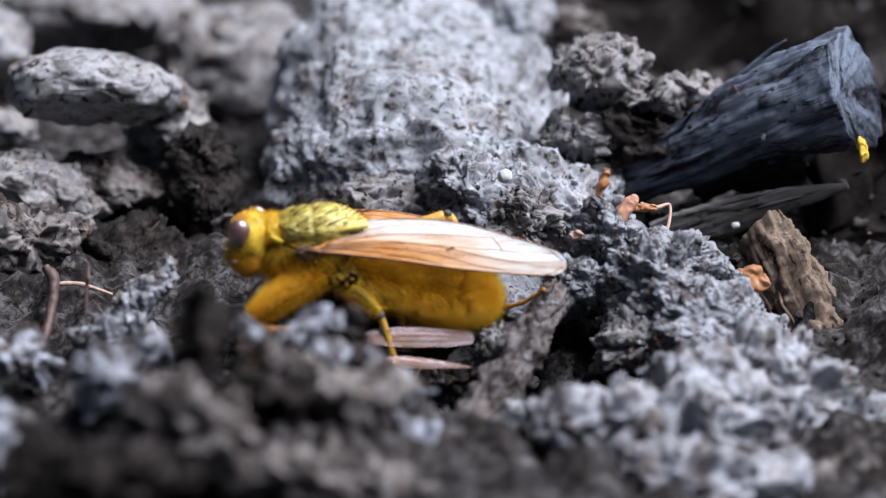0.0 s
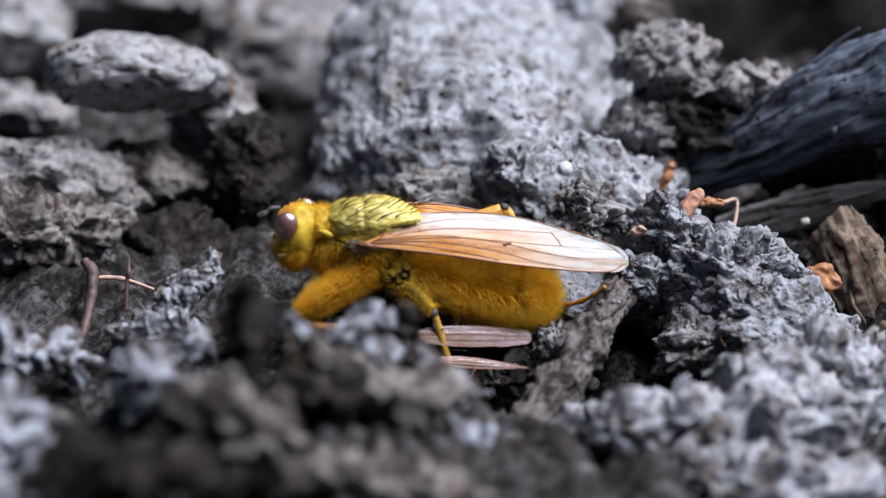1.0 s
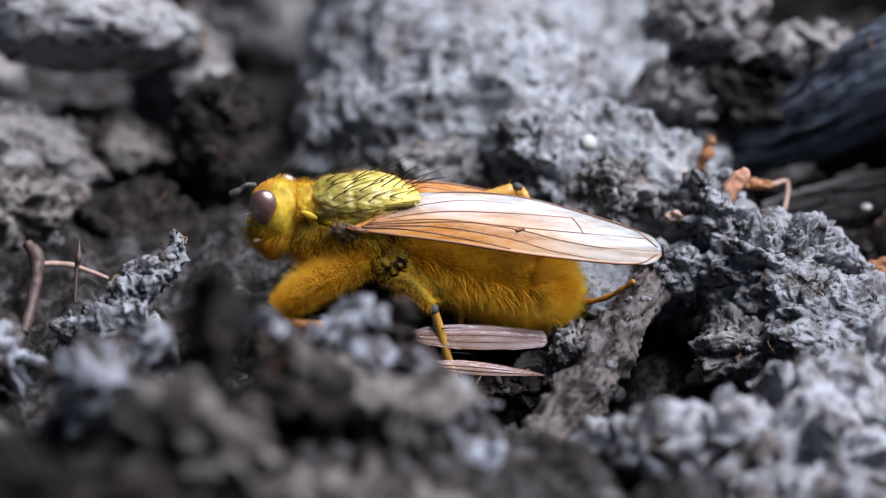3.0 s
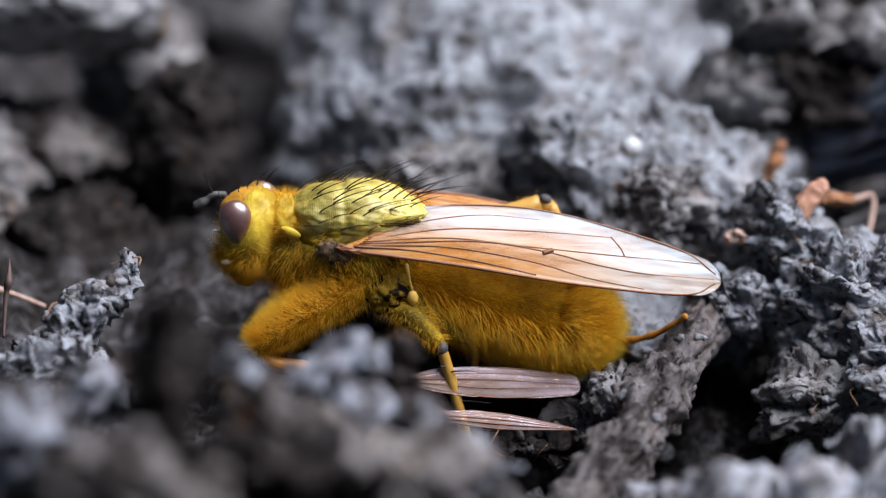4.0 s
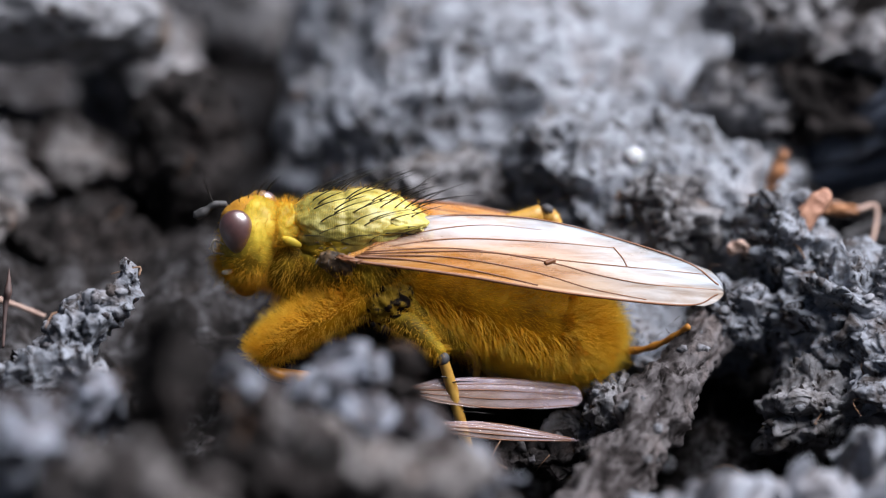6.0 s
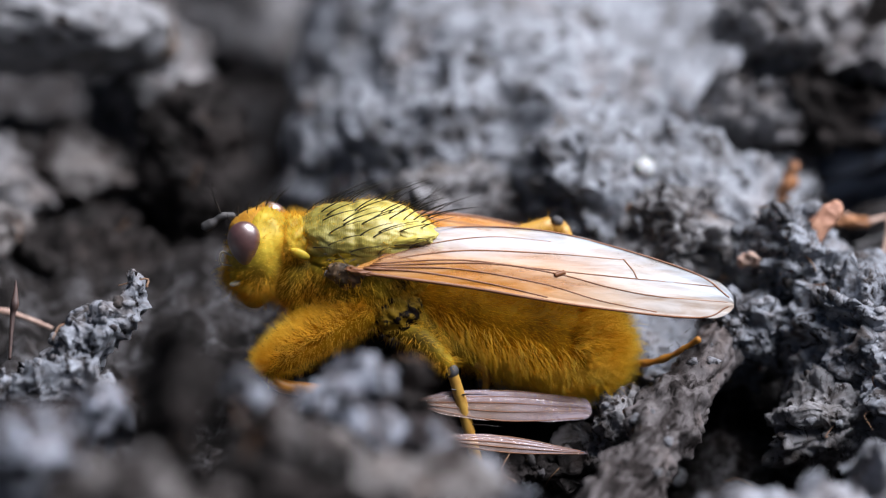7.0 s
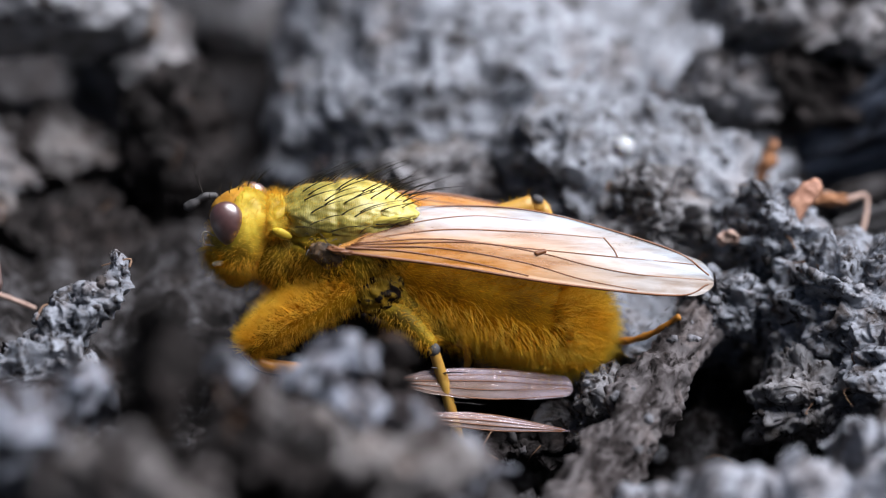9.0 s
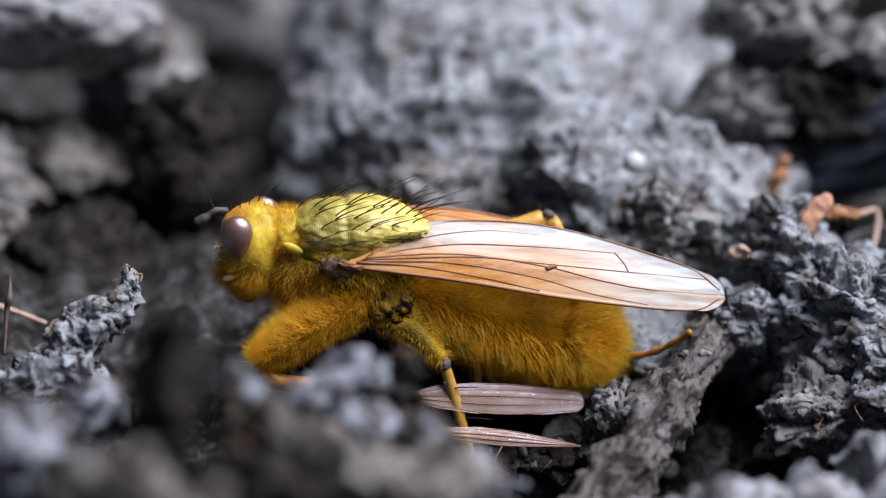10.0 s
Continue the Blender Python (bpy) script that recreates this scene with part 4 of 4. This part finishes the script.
    def lumpy(b, p):
        return p * (1 + 0.05 * fbm(b, 2.4, 3, 77) - 0.05 * np.exp(-(fbm(b, 1.7, 1, 78) / 0.06) ** 2))[:, None]
    side = ellipsoid(grid(632, 476), (1.50, 1.20, 1.12), 6, 0, lumpy)
    part("thorax_side", mesh_of("thorax_side", *side[:2]), PLEURA, fly, "mustard hairy thorax side with dark patches")
    tsd = fly.children[-1]
    nk = ellipsoid(grid(528, 487), (0.74, 0.80, 0.82), 5, 10)
    part("neck", mesh_of("neck", *nk[:2]), PLEURA, fly)
    fur("neck_hair", nk, 2000, 0.22, (-0.1, 0, -0.35), HAIR, fly.children[-1], 30, lambda p, n: n[:, 2] < 0.9, width=0.0065)
    pro = ellipsoid(grid(512, 424), (0.50, 0.68, 0.50), 5, -20, lambda b, p: p * (1 + 0.08 * fbm(b, 2.4, 3, 74))[:, None])
    part("prothorax", mesh_of("prothorax", *pro[:2]), FACE, fly)
    fur("collar_hair", pro, 2000, 0.2, (-0.1, 0, 0.1), HAIR, fly.children[-1], 27, None, width=0.006)
    sc = ellipsoid(grid(724, 412, -0.35), (0.60, 0.50, 0.24), 5, -14, lambda b, p: p * (1 + 0.10 * fbm(b, 2.4, 3, 72))[:, None])
    part("scutellum", mesh_of("scutellum", *sc[:2]), DORSUM, fly)
    part("wing_fold", mesh_of("wing_fold", *ellipsoid(grid(694, 431, -0.80), (0.74, 0.14, 0.12), 4, 9, lambda b, p: p * (1 + 0.2 * fbm(b, 2.0, 3, 73))[:, None])[:2]), OLIVE, fly)
    fur("dorsum_down", dors, 900, 0.10, (0.5, 0, 0.1), HAIR, th, 29, lambda p, n: n[:, 2] > 0.1, width=0.006)
    for x, y, s in ((524, 451, -0.74),):
        part("shoulder_knob", mesh_of("shoulder_knob", *ellipsoid(grid(x, y, s), (0.24, 0.07, 0.10), 3, -24)[:2]), FACE, fly)
    fur("side_hair", side, 2900, 0.26, (0.1, 0, -0.35), HAIR, tsd, 33, lambda p, n: n[:, 2] + 0.5 * fbm(p, 1.5, 2, 5) < 0.35, width=0.0065)
    roots, ways, lens = [], [], []
    for k in range(10):
        for row in (-0.92, -0.62, -0.28, 0.25, 0.6):
            bx = -0.88 + k * 0.19 + 0.10 * rng.normal()
            by = row + 0.09 * rng.normal()
            if bx * bx + by * by > 0.95:
                continue
            bz = math.sqrt(max(0.02, 1 - bx * bx - by * by * 0.92))
            roots.append(grid(642, 420) + Vector((bx * 1.58, by * 1.00, bz * 0.72 - bx * 0.11)))
            ways.append(Vector((0.55 + 0.35 * rng.random(), by * 0.5, 0.55 + 0.2 * rng.random())))
            lens.append(rng.uniform(0.62, 1.15))
    bristles("thorax_bristles", roots, ways, lens, th, 42, 0.018)
    bristles("scutellum_bristles", [grid(735 + 10 * k, 402 - 2 * k, (-0.3, 0.3, -0.45, 0.1)[k % 4]) + Vector((0, 0, 0.2)) for k in range(4)], [Vector((0.9, 0.1, 0.3))] * 4, [0.9, 0.8, 0.95, 0.7], th, 43)

    # abdomen
    steps = 70
    line = spline([grid(715, 520), grid(830, 556), grid(952, 592), grid(1080, 621)], steps)
    prof = np.interp(np.linspace(0, 1, steps), [0, 0.15, 0.5, 0.76, 0.86, 0.93, 0.98, 1.0], [0.45, 0.68, 0.86, 0.92, 0.86, 0.70, 0.42, 0.15])
    prof *= 1 - 0.025 * np.exp(-((np.linspace(0, 1, steps)[:, None] - np.array([0.28, 0.5, 0.7])) / 0.012) ** 2).sum(1)
    v, f = tube(line, prof, 40)
    ab = part("abdomen", mesh_of("abdomen", v, f), AMBER, fly, "amber abdomen in dense golden fur")
    va = np.array(v)
    mid = np.repeat(np.array([tuple(p) for p in line]), 40, 0)
    n = va[:len(mid)] - mid
    n /= np.linalg.norm(n, axis=1)[:, None]
    tipn = np.repeat(np.clip((np.linspace(0, 1, steps) - 0.85) / 0.15, 0, 1), 40)
    n = n * (1 - 0.7 * tipn)[:, None] + np.outer(tipn, (0.95, 0, -0.25))
    surf = (va[:len(mid)], f, n)
    fur("abdomen_fur", surf, 9000, 0.19, (0.42, 0, -0.15), KHAKI, ab, 34, width=0.007)
    fur("fringe", surf, 3000, 0.50, (0.40, 0, -0.2), BLOND, ab, 26, lambda p, nn: nn[:, 2] + 0.25 * fbm(p, 1.3, 2, 15) < -0.25, width=0.012)
    fur("long_hair", surf, 1100, 0.60, (0.35, 0, -0.3), BLOND, ab, 28, lambda p, nn: nn[:, 2] < 0.1, width=0.012)
    fur("tail_fur", surf, 4200, 0.48, (0.5, 0, 0.0), BLOND, ab, 35, lambda p, nn: p[:, 0] + 0.3 * fbm(p, 1.5, 2, 16) > grid(1006, 600).x, width=0.012)

    # wings
    lower = [-0.03, -0.06, -0.10, -0.12, -0.14, -0.16, -0.17, -0.19, -0.22, -0.26, -0.31, -0.35, -0.38, -0.40, -0.42, -0.43, -0.43, -0.43, -0.42, -0.38, -0.28]
    upper = [0.08, 0.3, 0.65, 1.0, 1.26, 1.35, 1.39, 1.42, 1.44, 1.45, 1.46, 1.42, 1.37, 1.27, 1.17, 1.06, 0.94, 0.82, 0.71, 0.58, 0.46]

    lower, upper = [0.926 * e for e in lower], [0.926 * e for e in upper]

    def course(*points):
        """Places along and across the wing of the points of a vein, from the side drawing."""
        line = []
        for x, y in points:
            s = (x - 622) / 662
            a, c = (np.interp(s, np.linspace(0, 1, 21), e) for e in (lower, upper))
            line.append((s, float(np.clip(((482 + 58 * s - y) * 0.0135 - a) / (c - a), 0.01, 0.99))))
        return line
    veins_near = [([(0.02, 0.01), (0.3, 0.005), (0.6, 0.005), (0.9, 0.01), (0.985, 0.3)], 0.034, 0.014),
                  (course((640, 480), (740, 486), (860, 506), (960, 528)), 0.026, 0.012),
                  (course((645, 478), (800, 481), (950, 506), (1050, 534), (1150, 553)), 0.020, 0.010),
                  (course((650, 475), (850, 472), (975, 490), (1060, 511), (1150, 527), (1272, 534)), 0.018, 0.010),
                  (course((655, 472), (800, 466), (950, 482), (1112, 497), (1250, 508)), 0.018, 0.009),
                  (course((660, 468), (800, 450), (950, 454), (1090, 463)), 0.018, 0.009),
                  (course((664, 464), (760, 436), (860, 424), (960, 432)), 0.014, 0.006),
                  (course((664, 460), (730, 425), (800, 405), (850, 402)), 0.012, 0.006),
                  (course((1088, 462), (1098, 474), (1106, 484), (1113, 497)), 0.015, 0.015),
                  (course((970, 492), (986, 487)), 0.045, 0.045),
                  ([(0.16, 0.985), (0.3, 0.99), (0.5, 0.99), (0.7, 0.99), (0.9, 0.98), (0.985, 0.7)], 0.016, 0.018)]
    out = Vector((0.05, 0.70, 0.71))
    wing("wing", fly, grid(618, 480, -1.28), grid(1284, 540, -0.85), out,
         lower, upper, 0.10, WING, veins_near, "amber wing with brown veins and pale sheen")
    veins_far = [veins_near[0], ([(0.03, 0.10), (0.3, 0.13), (0.6, 0.10), (0.75, 0.04)], 0.02, 0.01), ([(0.05, 0.16), (0.3, 0.30), (0.6, 0.26), (0.97, 0.2)], 0.018, 0.01)]
    wing("wing", fly, grid(650, 378, 0.95), grid(1276, 524, 0.45), Vector((0.05, -0.98, -0.20)),
         [-0.02, -0.4, -0.72, -0.86, -0.90, -0.88, -0.82, -0.72, -0.55, -0.30, 0.0],
         [0.06, 0.6, 1.15, 1.42, 1.5, 1.45, 1.3, 1.05, 0.75, 0.4, 0.02], 0.10, WING, veins_far, "amber wing folded under the other")
    part("wing_hinge", mesh_of("wing_hinge", *ellipsoid(grid(628, 482, -1.27), (0.30, 0.09, 0.08), 4, -10, lambda b, p: p * (1 + 0.3 * fbm(b, 2.0, 3, 85))[:, None])[:2]), VEIN, fly)
    part("hinge_pit", mesh_of("hinge_pit", *ellipsoid(grid(606, 490, -1.12), (0.46, 0.16, 0.26), 4, -20, lambda b, p: p * (1 + 0.2 * fbm(b, 2.5, 3, 83))[:, None])[:2]), PIT, fly)
    part("coxa", mesh_of("coxa", *ellipsoid(grid(690, 556, -0.75), (0.62, 0.42, 0.50), 5, -12, lambda b, p: p * (1 + 0.16 * fbm(b, 2.8, 4, 84))[:, None])[:2]), COXA, fly, "dark mottled leg base")

    bristles("hinge_bristles", [grid(572 + 7 * (k % 9), 452 + 9 * (k % 6), -1.18) for k in range(18)], [Vector((-0.6 + 0.12 * (k % 7), -0.5, 0.35 - 0.14 * (k % 5))) for k in range(18)], [0.22 + 0.03 * (k % 4) for k in range(18)], tsd, 46, 0.014)

    spots = [(548, 440, -1.02), (575, 436, -1.08), (585, 462, -1.16), (612, 448, -1.14), (640, 440, -1.14), (662, 452, -1.2), (690, 436, -1.1), (716, 440, -1.0), (730, 425, -0.9), (600, 425, -1.05)]
    bristles("side_bristles", [grid(*p) for p in spots], [Vector((0.75 - 0.3 * (k % 3), -0.45, 0.25 + 0.25 * (k % 2))) for k in range(len(spots))], [0.42 + 0.13 * (k % 4) for k in range(len(spots))], tsd, 47, 0.016)

    # halter, on its own pivot
    halter = part("halter", mesh_of("halter", *tube([Vector((0, 0, 0)), Vector((0.06, -0.05, -0.3)), Vector((0.12, -0.1, -0.55))], [0.05, 0.034, 0.036], 8)), KNOB, fly, "pale yellow club-shaped halter")
    part("halter_knob", mesh_of("halter_knob", *ellipsoid(Vector((0.14, -0.12, -0.72)), (0.12, 0.10, 0.16), 4)[:2]), KNOB, halter)

    # legs
    femur, fs = limb("femur", [grid(640, 545, -0.7), grid(560, 590, -1.0), grid(500, 628, -1.2), grid(462, 656, -1.3)], [0.46, 0.44, 0.34, 0.17], AMBER, fly, 30, 20, "thick furry golden front femur")
    fur("leg_fur", fs, 2200, 0.24, (-0.3, 0, -0.1), HAIR, femur, 36, width=0.007)
    fur("leg_fringe", fs, 2000, 0.36, (-0.3, 0, 0.1), BLOND, femur, 25, lambda p, nn: nn[:, 2] > 0.05, width=0.011)
    limb("tibia", [grid(460, 656, -1.3), grid(492, 682, -1.35), grid(548, 690, -1.3), grid(600, 700, -1.2)], [0.13, 0.16, 0.15, 0.11], FOOT, fly, 24, 12)
    ff, ffs = limb("femur", [grid(600, 530, 0.7), grid(540, 565, 1.0), grid(490, 600, 1.3)], [0.42, 0.36, 0.2], AMBER, fly, 24, 16)
    fur("leg_fur", ffs, 500, 0.28, (-0.3, 0, 0.1), HAIR, ff, 37, width=0.009)
    limb("tibia", [grid(490, 600, 1.3), grid(480, 660, 1.4), grid(470, 720, 1.4)], [0.12, 0.1, 0.08], LEG, fly, 20, 10)
    mf, ms = limb("femur", [grid(690, 570, -0.7), grid(745, 608, -1.1), grid(788, 648, -1.35)], [0.30, 0.26, 0.15], PLEURA, fly, 20, 14)
    fur("leg_fur", ms, 600, 0.22, (0.2, 0, -0.3), HAIR, mf, 38, width=0.008)
    mt, _ = limb("tibia", [grid(790, 655, -1.38), grid(808, 715, -1.42), grid(830, 800, -1.5), grid(842, 850, -1.55)], [0.12, 0.13, 0.125, 0.1], LEG, fly, 24, 12, "slim orange-yellow shin with black spines")
    part("knee", mesh_of("knee", *ellipsoid(grid(790, 656, -1.4), (0.15, 0.14, 0.16), 3)[:2]), GREYTIP, fly)
    bristles("tibia_spines", [grid(x, y, -1.5) for x, y in ((806, 698), (804, 728), (818, 750), (800, 690), (824, 776), (826, 795))],
             [Vector((0.9, -0.1, 0.2)), Vector((-0.9, -0.3, 0.1)), Vector((0.95, 0, 0.05)), Vector((-0.8, -0.2, 0.3)), Vector((-0.7, -0.2, -0.1)), Vector((0.7, 0, -0.3))],
             [0.5, 0.35, 0.6, 0.3, 0.25, 0.3], mt, 44, 0.020)
    hf, hs = limb("femur", [grid(730, 520, 0.7), grid(840, 450, 1.2), grid(965, 400, 1.5)], [0.3, 0.3, 0.2], LEG, fly, 24, 14)
    part("knee", mesh_of("knee", *ellipsoid(grid(975, 402, 1.5), (0.24, 0.18, 0.18), 4, -15)[:2]), LEG, fly)
    part("knee_cap", mesh_of("knee_cap", *ellipsoid(grid(976, 392, 1.42), (0.14, 0.12, 0.10), 4, -25)[:2]), GREYTIP, fly)
    fur("leg_fur", hs, 200, 0.12, (0.1, 0, 0.3), HAIR, hf, 39, width=0.008)
    limb("tibia", [grid(985, 405, 1.5), grid(1030, 520, 1.0), grid(1075, 636, 0.2)], [0.15, 0.13, 0.10], LEG, fly, 24, 12)
    ht, _ = limb("tarsus", [grid(1075, 636, 0.2), grid(1130, 643, 0.0), grid(1180, 628, -0.2), grid(1224, 600, -0.4)], [0.10, 0.10, 0.065, 0.095, 0.06, 0.09, 0.055, 0.085, 0.05, 0.08], FOOT, fly, 30, 10, "jointed orange hind foot")
    bristles("tarsus_spines", [grid(1110 + 15 * k, 640 - 2 * k * k * 0.7, -0.1) for k in range(7)], [Vector((0.5, 0, (-1) ** k * 0.8)) for k in range(7)], [0.16] * 7, ht, 45, 0.01)
    near_hind, ns = limb("femur", [grid(720, 560, -0.6), grid(770, 600, -0.7), grid(830, 640, -0.7)], [0.26, 0.22, 0.13], PLEURA, fly, 20, 12)
    limb("tibia", [grid(830, 640, -0.7), grid(850, 660, -0.6), grid(848, 700, -0.4)], [0.1, 0.09, 0.07], LEG, fly, 16, 10)
    return fly, halter


FLY, HALTER = build_fly()
FOCUS = new("focus_mark")
FOCUS.parent = FLY
FOCUS.empty_display_size = 0.001
cam.data.dof.focus_object = FOCUS


def build_loose_wings():
    """Wings of another insect that lie on the soil under the fly."""
    rows = ((grid(715, 712, -1.6), grid(1036, 722, -1.0), [-0.03, -0.24, -0.33, -0.34, -0.31, -0.22], [0.03, 0.28, 0.34, 0.33, 0.28, 0.20]),
            (grid(735, 772, -2.2), grid(1030, 800, -1.8), [-0.02, -0.12, -0.16, -0.14, -0.08, -0.02], [0.02, 0.15, 0.22, 0.18, 0.1, 0.02]))
    for root, tip, lo, up in rows:
        w = thing("insect_wing", root, "pale translucent veined insect wing lying on dark soil", "wing", "loose wings")
        zero = Vector((0, 0, 0))
        veins = [([(0.02, 0.02), (0.5, 0.015), (0.95, 0.05)], 0.025, 0.012), ([(0.02, 0.3), (0.5, 0.3), (0.97, 0.4)], 0.02, 0.01),
                 ([(0.02, 0.55), (0.5, 0.58), (0.97, 0.55)], 0.02, 0.01), ([(0.02, 0.98), (0.5, 0.985), (0.95, 0.95)], 0.02, 0.01), ([(0.3, 0.75), (0.6, 0.8), (0.9, 0.75)], 0.015, 0.008)]
        veins = [(line, 0.75 * a, 0.75 * c) for line, a, c in veins]
        wing("membrane", w, zero, tip - root, Vector((0.0, 0.5, 0.86)), lo, up, 0.05, CLEAR, veins, "pale pinkish membrane")


build_loose_wings()


def motions():
    """The halter flicks out from under the wing and back."""
    seat = Matrix.Translation(grid(728, 508, -0.95) * MM)
    out, tucked = seat, seat @ pose(0, 0.0006, 0.0004, 0, -60, 0)
    walk(HALTER, [(0.0, tucked), (3.55, tucked), (3.75, out), (5.3, out), (5.6, tucked), (7.3, tucked), (7.45, out), (8.3, out), (8.6, tucked), (10.0, tucked)])
    # the focus settles from the soil behind on to the fly's near side
    walk(FOCUS, [(t, Matrix.Translation(at(0, 0, d) * MM)) for t, d in ((0.0, 3.8), (0.6, 2.0), (2.2, 1.2), (3.3, -0.5), (10.0, -0.6))])


motions()
